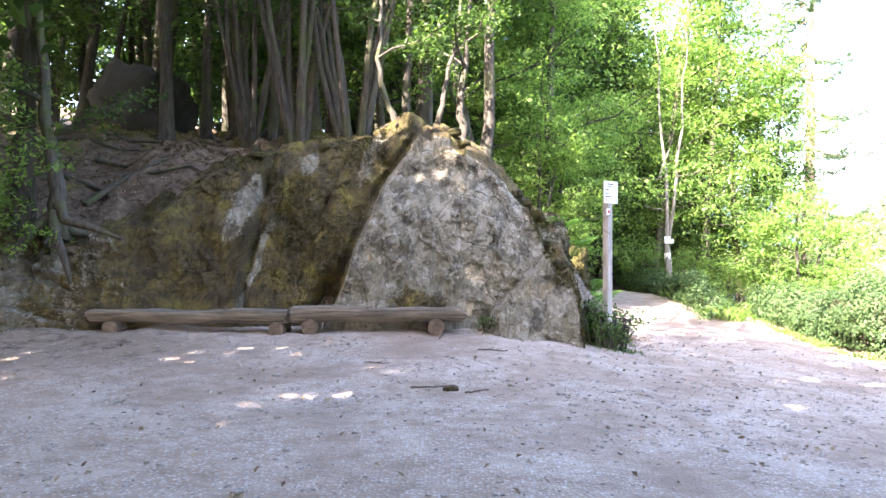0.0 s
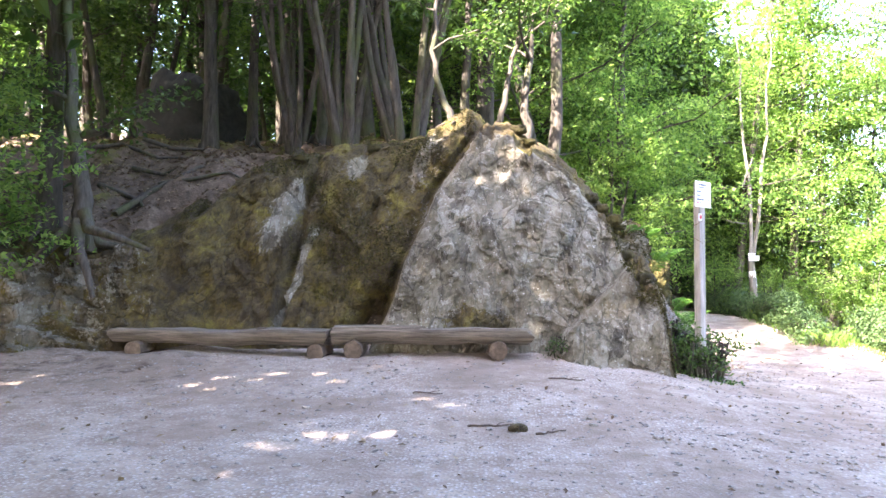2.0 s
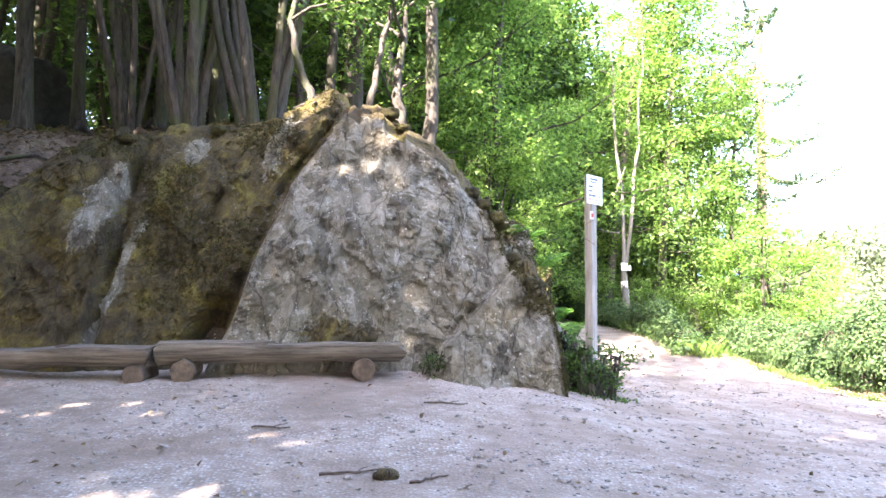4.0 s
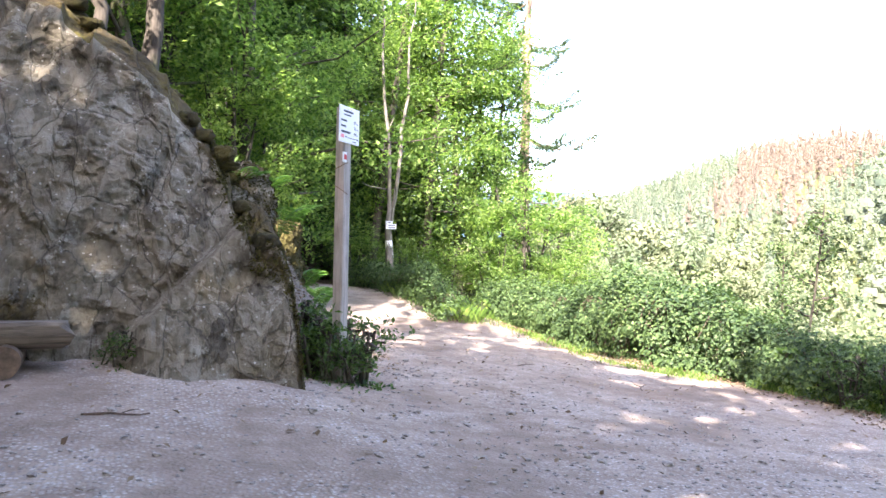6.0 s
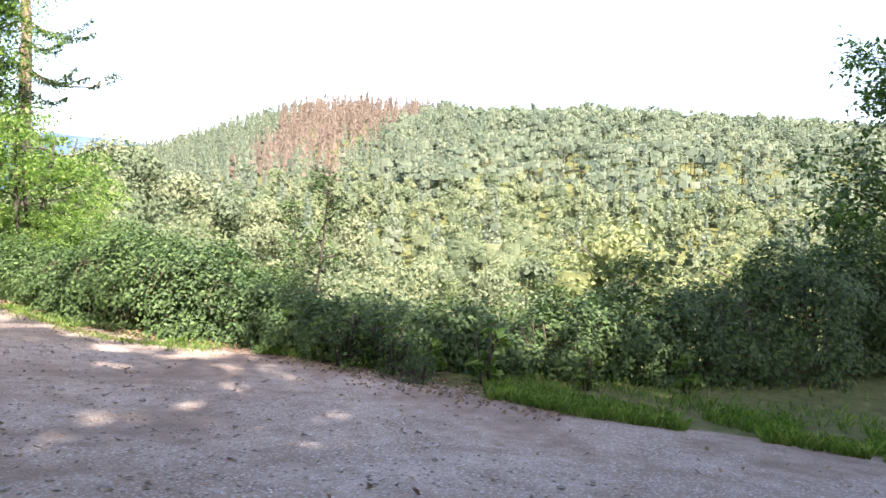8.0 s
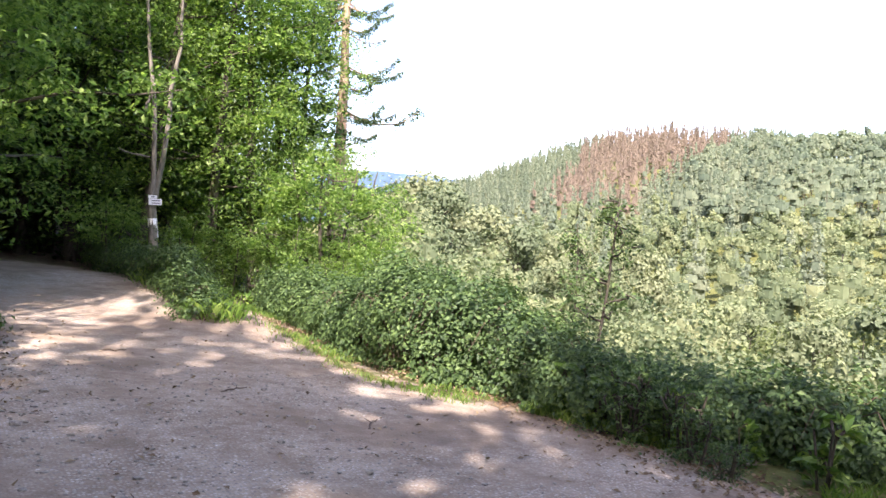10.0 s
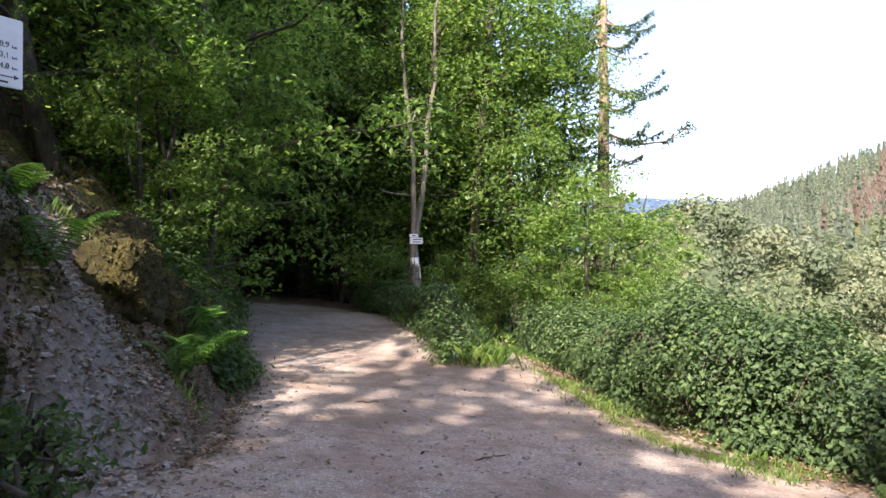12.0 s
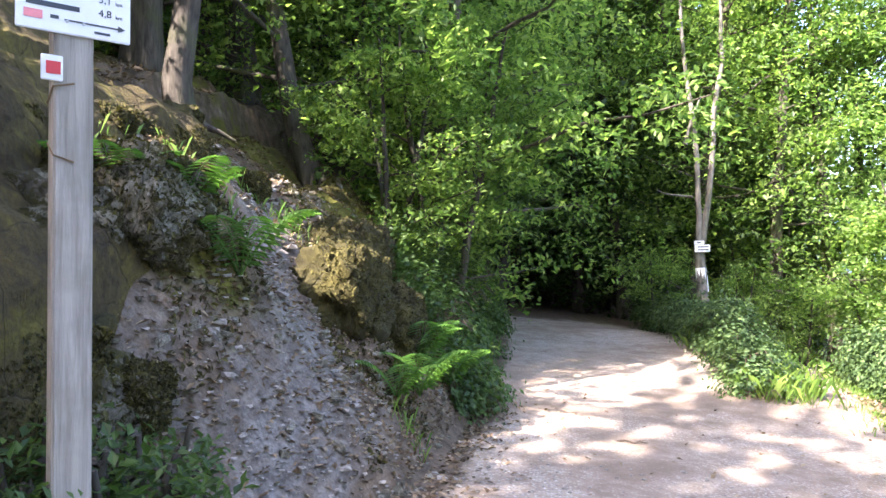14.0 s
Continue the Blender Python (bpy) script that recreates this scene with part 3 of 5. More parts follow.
def rock_front(x, z):
    """Depth of the rock's face."""
    y = np.interp(x, [-11, -8, -6, -4, -1, 1, 2.45], [9.9, 11.2, 12.1, 12.45, 12.35, 12.3, 12.4]) + 0.3 * np.clip(z, 0, 5)
    y = y + np.where(x < -5, 0.25 * np.clip(-5 - x, 0, 1.5) * z * 0.35, 0)
    xb = slab_edge(z)
    step = smooth(-0.06, 0.05, x - xb + 0.07 * fbm(x, 0, z, 4, 2.0))
    y = y - step * (0.42 - 0.07 * z)
    xc = -3.42 + 0.125 * z
    y = y - (1 - smooth(-0.05, 0.06, x - xc + 0.08 * fbm(x, 4, z, 4, 1.7))) * 0.16
    y = y + 0.12 * np.exp(-((x - xb + 0.1) / 0.07) ** 2) + 0.55 * np.exp(-((x - xb + 0.22) / 0.2) ** 2) * smooth(1.15, 0.5, z + 0.6 * (x - xb))
    y = y + 0.13 * np.exp(-((x - xc - 0.08) / 0.06) ** 2)
    xd = -2.2 + 0.36 * z
    y = y + 0.1 * np.exp(-((x - xd + 0.6) / 0.07) ** 2) * smooth(1.2, 2.4, z)
    toe = z - (0.32 + (x - 0.63) * 1.04) + 0.06 * fbm(x, 8, z, 3, 2.5)
    y = y - 0.3 * smooth(0.04, -0.05, toe) * smooth(0.6, 1.0, x)
    # slanting slabs and blocky breaks
    s = x * 0.88 - z * 0.38
    t = z * 0.9 + x * 0.35
    blk = np.floor(s * 2.1 + 0.8 * fbm(x, 0, z, 3, 0.9)) * 3.7 + np.floor(t * 1.3 + 0.7 * fbm(x, 2, z, 3, 0.8)) * 9.1
    q = np.sin(blk * 12.9898) * 43758.5453
    y = y - 0.07 * (q - np.floor(q))
    layered = smooth(-5.0, -6.2, x + 0.5 * fbm(x, 3, z, 3, 1.3))
    lb = (z * 1.5 + x * 0.5 + 0.6 * fbm(x, 1, z, 3, 1.1)) * 2.4
    y = y - layered * (0.3 * np.abs(fbm(x, 1, z * 1.4, 3, 1.6)) + 0.22 * (lb - np.floor(lb)))
    flake = fbm(s * 1.0, 6, t * 0.7, 4, 1.9)
    y = y - 0.16 * np.round(flake * 5) / 5 - 0.05 * np.round(fbm(s, 9, t, 3, 4.5) * 3) / 3
    y = y - 0.2 * fbm(x, 3, z, 3, 0.6) - 0.1 * fbm(x, 5, z, 5, 2.2) - 0.05 * fbm(x * 1.6, 7, z, 4, 6.0)
    return y


def rock_mesh():
    xs = np.concatenate([np.linspace(-11, -6, 70), np.linspace(-5.95, 1.3, 230), np.linspace(1.32, 2.22, 90)])
    nz, nc = 130, 46
    top = rock_top(xs) + 0.12 * fbm(xs, 0, 0, 5, 1.8) + 0.06 * np.sign(fbm(xs, 1, 0, 2, 2.9))
    v = np.linspace(0, 1, nz)[:, None]
    bot = -0.5
    Z = bot + (top[None, :] - bot) * v
    X = np.repeat(xs[None, :], nz, 0)
    Y = rock_front(X, Z)
    Y = Y + 0.22 * smooth(0.9, 1.0, v) ** 2
    c = np.linspace(0, 1, nc + 1)[1:, None]
    XC = np.repeat(xs[None, :], nc, 0)
    back = 3.2 * c ** 1.25
    YC = Y[-1][None, :] + back
    ZC = top[None, :] + 0.1 * np.sqrt(c) + 0.06 * back + 0.3 * np.abs(fbm(XC, YC, 0, 5, 1.6)) * smooth(0, 0.12, c)
    ZC = ZC - 0.5 * smooth(0.55, 1.0, c) * (xs[None, :] < 1.2)
    XC = XC + 0.22 * fbm(XC, YC, ZC, 4, 1.3) * smooth(0, 0.15, c) * (xs[None, :] > 1.2)
    P = np.stack([np.concatenate([X, XC]), np.concatenate([Y, YC]), np.concatenate([Z, ZC])], -1)
    nr, nx = P.shape[:2]
    i = np.arange(nr - 1)[:, None] * nx + np.arange(nx - 1)[None, :]
    b = Buf()
    b.add(P.reshape(-1, 3), np.stack([i, i + 1, i + 1 + nx, i + nx], -1).reshape(-1, 4))
    me = b.mesh("rock", False)
    # where moss and algae grow
    x, z = P[..., 0], P[..., 2]
    xb = slab_edge(z)
    moss = np.where(x < xb + 0.08 * fbm(x, 4, z, 3, 2.5), 0.78, 0.12) + 0.22 * fbm(x, 2, z, 3, 0.9)
    wob = x + 0.5 * fbm(x, 3, z, 4, 1.3)
    moss = moss + (0.46 - moss) * smooth(-4.9, -5.9, wob)
    cap = np.zeros_like(x)
    cap[nz - 7:] = 1
    moss = np.maximum(moss, cap * 0.85)
    moss = np.maximum(moss, 0.9 * np.exp(-((x + 0.35) / 0.55) ** 2 - ((z - 0.65) / 0.3) ** 2))
    moss = np.maximum(moss, 0.6 * smooth(0.2, 0.5, x - 0.9) * smooth(0.25, 0.0, np.abs(z - rock_top(x) + 0.15)))
    # bare bluish rock showing through in slanting strips
    for x0, z0, wd, ht in ((-3.3, 2.25, 0.16, 0.45), (-2.28, 3.05, 0.12, 0.22), (-1.2, 3.2, 0.09, 0.36), (-3.1, 1.2, 0.07, 0.7)):
        u = x - x0 - 0.3 * (z - z0) + 0.12 * fbm(x, 1, z, 4, 2.5)
        moss = moss - 1.1 * np.exp(-(u / wd) ** 2 - ((z - z0) / ht) ** 2)
    at = me.attributes.new("moss", "FLOAT", "POINT")
    at.data.foreach_set("value", moss.ravel().astype(np.float32))
    return me


rock = part("rock_outcrop", rock_mesh(), M["rock"])
tagged(rock, "mossy grey schist outcrop with a slanting bare slab", "rock")



def boulder(name, x, y, z, sx, sy, sz, seed, label, moss=0.6, n=40, mat="rock"):
    u = np.linspace(0, 2 * np.pi, n, endpoint=False)
    w = np.linspace(-0.5 * np.pi, 0.5 * np.pi, n // 2)
    U, W = np.meshgrid(u, w)
    dx, dy, dz = np.cos(W) * np.cos(U), np.cos(W) * np.sin(U), np.sin(W)
    box = np.maximum(np.maximum(np.abs(dx), np.abs(dy)), np.abs(dz)) ** -0.5
    k = box * (1 + 0.22 * fbm(dx, dy, dz, 4, 1.3, seed) + 0.1 * np.round(2.5 * fbm(dx, dy, dz, 2, 1.8, seed + 3)) / 2.5)
    lay = (dz * 1.6 + dx * 0.7 + 0.5 * fbm(dx, dy, dz, 3, 1.5, seed + 9)) * 2.3
    k = k * (1 + 0.12 * (lay - np.floor(lay)) - 0.06)
    fl = fbm(dx + dz * 0.4, dy, dz, 3, 2.6, seed + 5)
    k = k * (1 + 0.18 * np.round(fl * 4) / 4 + 0.16 * fbm(dx, dy, dz, 4, 4.5, seed + 7) + 0.1 * np.abs(fbm(dx, dy, dz, 3, 9.0, seed + 8)))
    v = np.stack([dx * k * sx, dy * k * sy, dz * k * sz], -1).reshape(-1, 3)
    i = np.arange(n // 2 - 1)[:, None] * n
    j = np.arange(n)[None, :]
    f = np.stack([i + j, i + (j + 1) % n, i + n + (j + 1) % n, i + n + j], -1).reshape(-1, 4)
    b = Buf()
    b.add(v, f)
    me = b.mesh(name, True)
    at = me.attributes.new("moss", "FLOAT", "POINT")
    at.data.foreach_set("value", np.full(len(v), moss, dtype=np.float32))
    ob = part(name, me, M[mat])
    ob.location = (x, y, z)
    return tagged(ob, label, "rock")


def cushion(x, y, z, sx, sz, seed):
    ob = boulder("moss_cushion", x, y, z, sx, sx * 0.8, sz, seed, "", 1.3, 26, "bank_rock")
    for key in ("label", "category"):
        if key in ob:
            del ob[key]
    ob.parent = rock


rc = np.random.default_rng(77)
for k in range(16):
    cx = float(rc.uniform(-4.5, 1.75))
    cz = float(rock_top(cx)) + float(rc.normal(-0.03, 0.04))
    cushion(cx, float(rock_front(np.array(cx), np.array(cz))) + 0.2 + float(rc.uniform(0, 0.5)), cz, float(rc.uniform(0.08, 0.2)), float(rc.uniform(0.04, 0.07)), 40.0 + k)
for cx, cz, w in ((1.62, 2.12, 0.17), (1.45, 2.3, 0.15), (1.78, 1.6, 0.14), (1.95, 1.26, 0.2), (1.3, 2.45, 0.16)):
    cushion(cx, float(rock_front(np.array(cx), np.array(cz))) + 0.12, cz, w * 0.65, w * 0.45, 90.0 + cx)
boulder("boulder", -8.0, 20.4, on(-8.0, 20.4) + 0.6, 1.3, 0.9, 1.3, 2.0, "tall boulder among the tree trunks, its shade painted dark", mat="shaded_rock")

# ---- trees ----


def bent(rng, p0, p1, n, wobble):
    """A wavering line from p0 to p1."""
    t = np.linspace(0, 1, n)[:, None]
    p = np.asarray(p0, float) * (1 - t) + np.asarray(p1, float) * t
    w = np.cumsum(rng.normal(0, wobble, (n, 3)), axis=0)
    w = w - w[0] - t * (w[-1] - w[0])
    return p + w


def roots(b, rng, r, n=5, reach=3.0):
    for k in range(n):
        a = k * 6.283 / n + rng.uniform(-0.4, 0.4)
        d = np.array([math.cos(a), math.sin(a), 0])
        L = r * reach * rng.uniform(0.7, 1.3)
        tube(b, [d * r * 0.5 + [0, 0, r * 1.8], d * r * 1.15 + [0, 0, r * 0.55], d * L * 0.6 + [0, 0, 0.02], d * L + [0, 0, -r * 0.6]], [r * 0.45, r * 0.38, r * 0.25, r * 0.1], 6)


def broadleaf(seed, height, r, first, spread, clumps, count, size, stems=1, splay=0.12, flat=0.2, leafmat="leaf_forest", bark="bark_grey",
              shape=1.0, radius=0.85, name="tree", limbs=9, lean=(0, 0)):
    """A tree: trunk with limbs, and a crown of flat leafy sprays round the limb ends."""
    rng = np.random.default_rng(seed)
    tb, cb = Buf(), Buf()
    ends = []
    for s in range(stems):
        a = s * 6.283 / stems + rng.uniform(-0.5, 0.5)
        off = np.array([math.cos(a), math.sin(a), 0]) * (r * 1.6 if stems > 1 else 0)
        tip = off + np.array([math.cos(a) * splay * height + lean[0], math.sin(a) * splay * height + lean[1], height * rng.uniform(0.85, 1.0)])
        line = bent(rng, off + [0, 0, -0.4], tip, 14, 0.03 * height / 10)
        rad = r * (1 - np.linspace(0, 1, 14)) ** 0.75 + 0.012
        rad[0] *= 1.5
        rad[1] *= 1.12
        tube(tb, line, rad, 10, 0.07, rng)
        for k in range(max(3, limbs // stems)):
            u = first + (0.97 - first) * (k + rng.uniform(0, 1)) / max(3, limbs // stems)
            p = line[0] + (line[-1] - line[0]) * u
            idx = min(12, int(u * 13))
            p = line[idx] + (line[idx + 1] - line[idx]) * (u * 13 - idx)
            b = rng.uniform(0, 6.283)
            L = spread * (1 - 0.55 * u ** 2) * rng.uniform(0.6, 1.1)
            q = p + np.array([math.cos(b) * L, math.sin(b) * L, L * rng.uniform(0.1, 0.55)])
            br = bent(rng, p, q, 6, 0.06)
            tube(tb, br, np.linspace(max(0.02, r * 0.34 * (1 - u * 0.6)), 0.008, 6), 5)
            ends.append(br)
    roots(tb, rng, r)
    per = max(1, clumps // len(ends))
    cs = []
    for br in ends:
        for _ in range(per):
            k = rng.uniform(0.25, 1.15)
            i = min(4, int(k * 5))
            p = br[i] + (br[i + 1] - br[i]) * (k * 5 - i)
            cs.append(p + rng.normal(0, 0.42 * radius, 3) * [1, 1, shape])
    pts = sprays(cs, radius, count, rng, flat)
    leaves(cb, pts, size, rng)
    return tb, cb


PROTOS = {}


def proto(key, label, category, leafmat, bark, **kw):
    tb, cb = broadleaf(**kw)
    PROTOS[key] = (tb.mesh("trunk", True), cb.mesh("crown"), M[bark], M[leafmat], label, category)


def plant(key, x, y, scale=1.0, turn=0.0, z=None, lean=(0, 0), name="tree", label="", group="", tall=1.0):
    tm, cm, bark, leaf, lab, cat = PROTOS[key]
    z = on(x, y) if z is None else z
    m = pose(x, y, z, lean[0], lean[1], turn) @ Matrix.Diagonal((scale, scale, scale * tall, 1))
    ob = thing(name, m, label or lab, cat, group)
    part("trunk", tm, bark, ob)
    part("crown", cm, leaf, ob)
    return ob


proto("tall_a", "tall slim hornbeam with a dark trunk in the wood", "tree", "leaf_forest", "bark_dark", seed=1, height=14, r=0.17, first=0.34, spread=3.0, clumps=130, count=30, size=0.25, limbs=12)
proto("tall_b", "tall grey beech trunk with a high leafy crown", "tree", "leaf_forest", "bark_grey", seed=2, height=15, r=0.2, first=0.38, spread=3.4, clumps=135, count=30, size=0.25, limbs=12)
proto("tall_c", "thin dark woodland tree with sparse leaves", "tree", "leaf_forest", "bark_dark", seed=3, height=12, r=0.11, first=0.3, spread=2.4, clumps=95, count=28, size=0.22, limbs=10)
proto("stool", "many-stemmed hornbeam growing on the rock", "tree", "leaf_forest", "bark_grey", seed=4, height=11, r=0.07, first=0.3, spread=2.4, clumps=110, count=36, size=0.13, stems=9, splay=0.2, limbs=27)
proto("beech_near", "leafy beech with sunlit layered branches", "tree", "leaf_beech", "bark_grey", seed=5, height=9, r=0.13, first=0.12, spread=3.6, clumps=330, count=60, size=0.098, limbs=24, flat=0.1, radius=0.75)
proto("beech_low", "low hazel bush with bright layered leaves", "bush", "leaf_beech", "bark_dark", seed=6, height=3.6, r=0.05, first=0.1, spread=1.7, clumps=170, count=48, size=0.1, limbs=18, stems=3, splay=0.2, flat=0.1, radius=0.5)
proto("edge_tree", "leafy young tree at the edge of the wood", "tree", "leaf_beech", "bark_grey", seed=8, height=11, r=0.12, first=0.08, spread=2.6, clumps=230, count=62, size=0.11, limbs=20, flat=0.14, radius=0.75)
# edge_tree's form again, darker leaf colour standing in for the wood's shade
proto("edge_shade", "leafy tree inside the wood, darker leaves painting its shade", "tree", "leaf_forest", "bark_dark", seed=8, height=11, r=0.12, first=0.06, spread=2.6, clumps=230, count=38, size=0.16, limbs=20, flat=0.14, radius=0.75)


def lobed(key, label, leafmat, seed, height, half, low, lobes, cards, size, r):
    """A full-crowned tree for the valley side."""
    rng = np.random.default_rng(seed)
    tb, cb = Buf(), Buf()
    line = bent(rng, (0, 0, -0.5), (rng.normal(0, 0.3), rng.normal(0, 0.3), height * 0.85), 10, 0.08)
    tube(tb, line, r * (1 - np.linspace(0, 0.9, 10)), 8, 0.06, rng)
    for k in range(9):
        i = 3 + k * 6 // 9
        a = rng.uniform(0, 6.283)
        L = half * rng.uniform(0.5, 0.9)
        tube(tb, bent(rng, line[i], line[i] + [math.cos(a) * L, math.sin(a) * L, L * 0.5], 5, 0.08), np.linspace(r * 0.35, 0.02, 5), 5)
    crowns(cb, np.zeros((1, 3)), np.array([height]), np.array([half]), np.array([low]), "round", lobes, cards, np.array([size]), rng, 0.45)
    PROTOS[key] = (tb.mesh("trunk", True), cb.mesh("crown"), M["bark_grey"], M[leafmat], label, "tree")


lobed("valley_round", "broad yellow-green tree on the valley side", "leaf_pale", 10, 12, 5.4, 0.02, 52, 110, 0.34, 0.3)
lobed("valley_tall", "tall leafy tree on the valley side, paled for haze", "leaf_tall", 11, 13, 3.2, 0.08, 34, 110, 0.32, 0.22)
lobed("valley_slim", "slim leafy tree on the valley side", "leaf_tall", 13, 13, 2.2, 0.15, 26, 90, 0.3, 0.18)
proto("sapling", "thin sapling standing above the bramble hedge", "tree", "leaf_bramble", "bark_dark", seed=12, height=3.1, r=0.016, first=0.4, spread=0.55, clumps=60, count=20, size=0.075, limbs=14, radius=0.22)


rs = random.Random(11)


def scatter(keys, spots, group, lo=0.85, hi=1.15, lean=4):
    for x, y in spots:
        plant(rs.choice(keys), x, y, rs.uniform(lo, hi), rs.uniform(0, 360), lean=(rs.uniform(-lean, lean), rs.uniform(-lean, lean)), group=group)


# woodland on the shelf behind the rock
spots = []
rs2 = random.Random(5)
while len(spots) < 46:
    x, y = rs2.uniform(-19, 1.5), rs2.uniform(16.5, 36)
    if min([math.hypot(x - a, y - b) for a, b in spots] or [9]) > 1.5 and math.hypot(x + 8.0, y - 20.2) > 2.4 and not (y < 18.5 and x < -4):
        spots.append((x, y))
scatter(["tall_a", "tall_b", "tall_c", "tall_a"], spots, "woodland trees")

# stools and single stems on the rock's crest
plant("stool", -2.9, 15.3, 0.85, 20, group="trees on the rock")
plant("stool", -1.8, 15.5, 0.9, 100, group="trees on the rock")
plant("tall_b", -6.3, 17.2, 0.75, 40, lean=(-2, -7), group="trees on the rock")
plant("tall_c", -5.5, 17.8, 0.95, 190, lean=(0, -6), group="trees on the rock")
plant("tall_a", -5.0, 18.6, 0.9, 10, lean=(0, -9), group="trees on the rock")


def bent_stem(points, r, seed, label):
    """A slim crooked tree on the crest, through points (x, y, height over the rock)."""
    rng = np.random.default_rng(seed)
    x0, y0, z0 = points[0]
    ob = thing("tree", pose(x0, y0, z0), label, "tree", "trees on the rock")
    q = np.array(points) - np.array(points[0])
    t = np.linspace(0, len(q) - 1, 18)
    line = np.stack([np.interp(t, np.arange(len(q)), q[:, k]) for k in range(3)], 1) + rng.normal(0, 0.02, (18, 3))
    b, c = Buf(), Buf()
    tube(b, line, r * (1 - 0.75 * np.linspace(0, 1, 18)), 9, 0.08, rng)
    for k in range(5):
        i = 9 + 2 * (k % 4)
        a = rng.uniform(0, 6.283)
        e = line[i] + np.array([math.cos(a), math.sin(a), 0.5]) * rng.uniform(0.8, 1.7)
        br = bent(rng, line[i], e, 6, 0.05)
        tube(b, br, np.linspace(r * 0.35, 0.006, 6), 5)
        leaves(c, sprays(br[2:], 0.5, 34, rng, 0.12), 0.11, rng)
    roots(b, rng, r, 4, 4.5)
    part("trunk", b, M["bark_grey"], ob, smooth=True)
    part("crown", c, M["leaf_forest"], ob)


bent_stem([(-0.75, 13.9, 3.75), (-0.98, 13.95, 4.1), (-1.12, 14.0, 4.9), (-1.1, 14.2, 6.2), (-1.3, 14.4, 8.5)], 0.07, 61, "slim crooked beech whose root grips the rock")
bent_stem([(-0.1, 14.6, 3.7), (0.05, 14.6, 4.5), (0.35, 14.7, 5.8), (0.6, 15.0, 8.8)], 0.06, 62, "slim mossy stem leaning out from the rock")
bent_stem([(0.42, 14.8, 3.5), (0.36, 14.8, 4.3), (0.5, 14.9, 5.6), (0.9, 15.1, 9.0)], 0.085, 63, "grey crooked beech on the rock's crest")
plant("tall_c", -3.9, 17.0, 0.9, 77, lean=(0, 4), group="trees on the rock")
plant("tall_c", -0.9, 17.3, 0.85, 17, lean=(0, -3), group="trees on the rock")
plant("stool", -4.1, 16.2, 0.7, 200, group="trees on the rock")
# tree whose roots grip the rock at the clearing's corner
plant("beech_low", -7.7, 11.5, 0.95, 40, z=1.4, group="bushes on the bank", name="bush")
plant("tall_b", -6.95, 12.6, 0.8, 60, z=1.95, lean=(0, -6), group="trees on the rock")
bent_stem([(-6.15, 12.35, 1.7), (-6.22, 12.4, 2.5), (-6.5, 12.5, 4.0), (-6.8, 12.7, 7.5)], 0.17, 64, "leaning hornbeam whose roots grip the rock")
for k, pts in enumerate((((-6.1, 12.25, 2.25), (-5.95, 12.1, 1.98), (-5.5, 12.1, 1.86), (-5.05, 12.15, 1.68)), ((-6.15, 12.2, 2.1), (-6.0, 11.95, 1.7), (-5.85, 11.9, 1.4), (-5.75, 11.9, 1.0)), ((-6.3, 12.2, 2.0), (-6.5, 12.0, 1.7), (-6.75, 11.9, 1.4), (-6.8, 11.85, 1.1)))):
    rb = Buf()
    tube(rb, np.array(pts), np.linspace(0.1, 0.03, 4), 8, 0.08)
    tagged(part("root", rb, M["bark_grey"], smooth=True), "thick grey root clasping the rock edge", "root", "bare roots")

# mostly unseen trees added on the left to shade the crest and boulder
for x, y, s, a in ((-8.6, 11.4, 1.1, 15), (-9.8, 9.9, 1.15, 200), (-9.6, 13.2, 1.1, 110), (-12.2, 15.0, 1.15, 40), (-11.2, 16.4, 1.0, 250), (-13.6, 12.4, 1.25, 330), (-14.2, 16.8, 1.1, 80)):
    plant("tall_b", x, y, s, a, group="woodland trees")

# leafy mass beyond the rock, along the bank
for x, y, s, a in ((2.8, 21.0, 1.2, 70), (1.2, 20.5, 1.2, 140), (2.2, 24.5, 1.1, 200), (0.4, 24.0, 1.3, 30), (1.6, 28.0, 1.4, 260), (-1.5, 20.0, 0.9, 110)):
    plant("beech_near", x, y, s, a, group="beeches on the bank", lean=(rs.uniform(-5, 2), rs.uniform(0, 8)))
for x, y, s, a in ((3.0, 21.1, 1.25, 120), (2.9, 22.4, 1.15, 210), (2.5, 19.8, 0.8, 20)):
    plant("beech_low", x, y, s, a, group="bushes on the bank", name="bush")
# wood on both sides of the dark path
# hazel with leaf colour darkened to imitate shade beside the path
proto("shade_bush", "hazel bush under the trees, leaves coloured dark for shade", "bush", "leaf_forest", "bark_dark", seed=19, height=3.8, r=0.05, first=0.05, spread=1.9, clumps=150, count=44, size=0.12, limbs=18, stems=3, splay=0.22, flat=0.1, radius=0.55)
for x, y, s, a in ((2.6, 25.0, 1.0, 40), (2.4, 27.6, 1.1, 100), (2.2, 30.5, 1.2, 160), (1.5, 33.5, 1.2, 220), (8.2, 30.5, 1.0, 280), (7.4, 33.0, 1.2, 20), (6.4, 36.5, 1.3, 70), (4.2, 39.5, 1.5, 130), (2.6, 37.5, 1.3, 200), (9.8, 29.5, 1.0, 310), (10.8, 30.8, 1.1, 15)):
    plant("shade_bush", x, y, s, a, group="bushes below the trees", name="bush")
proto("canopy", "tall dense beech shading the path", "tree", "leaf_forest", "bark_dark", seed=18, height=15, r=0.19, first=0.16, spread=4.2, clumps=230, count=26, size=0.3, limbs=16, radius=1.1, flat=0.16)
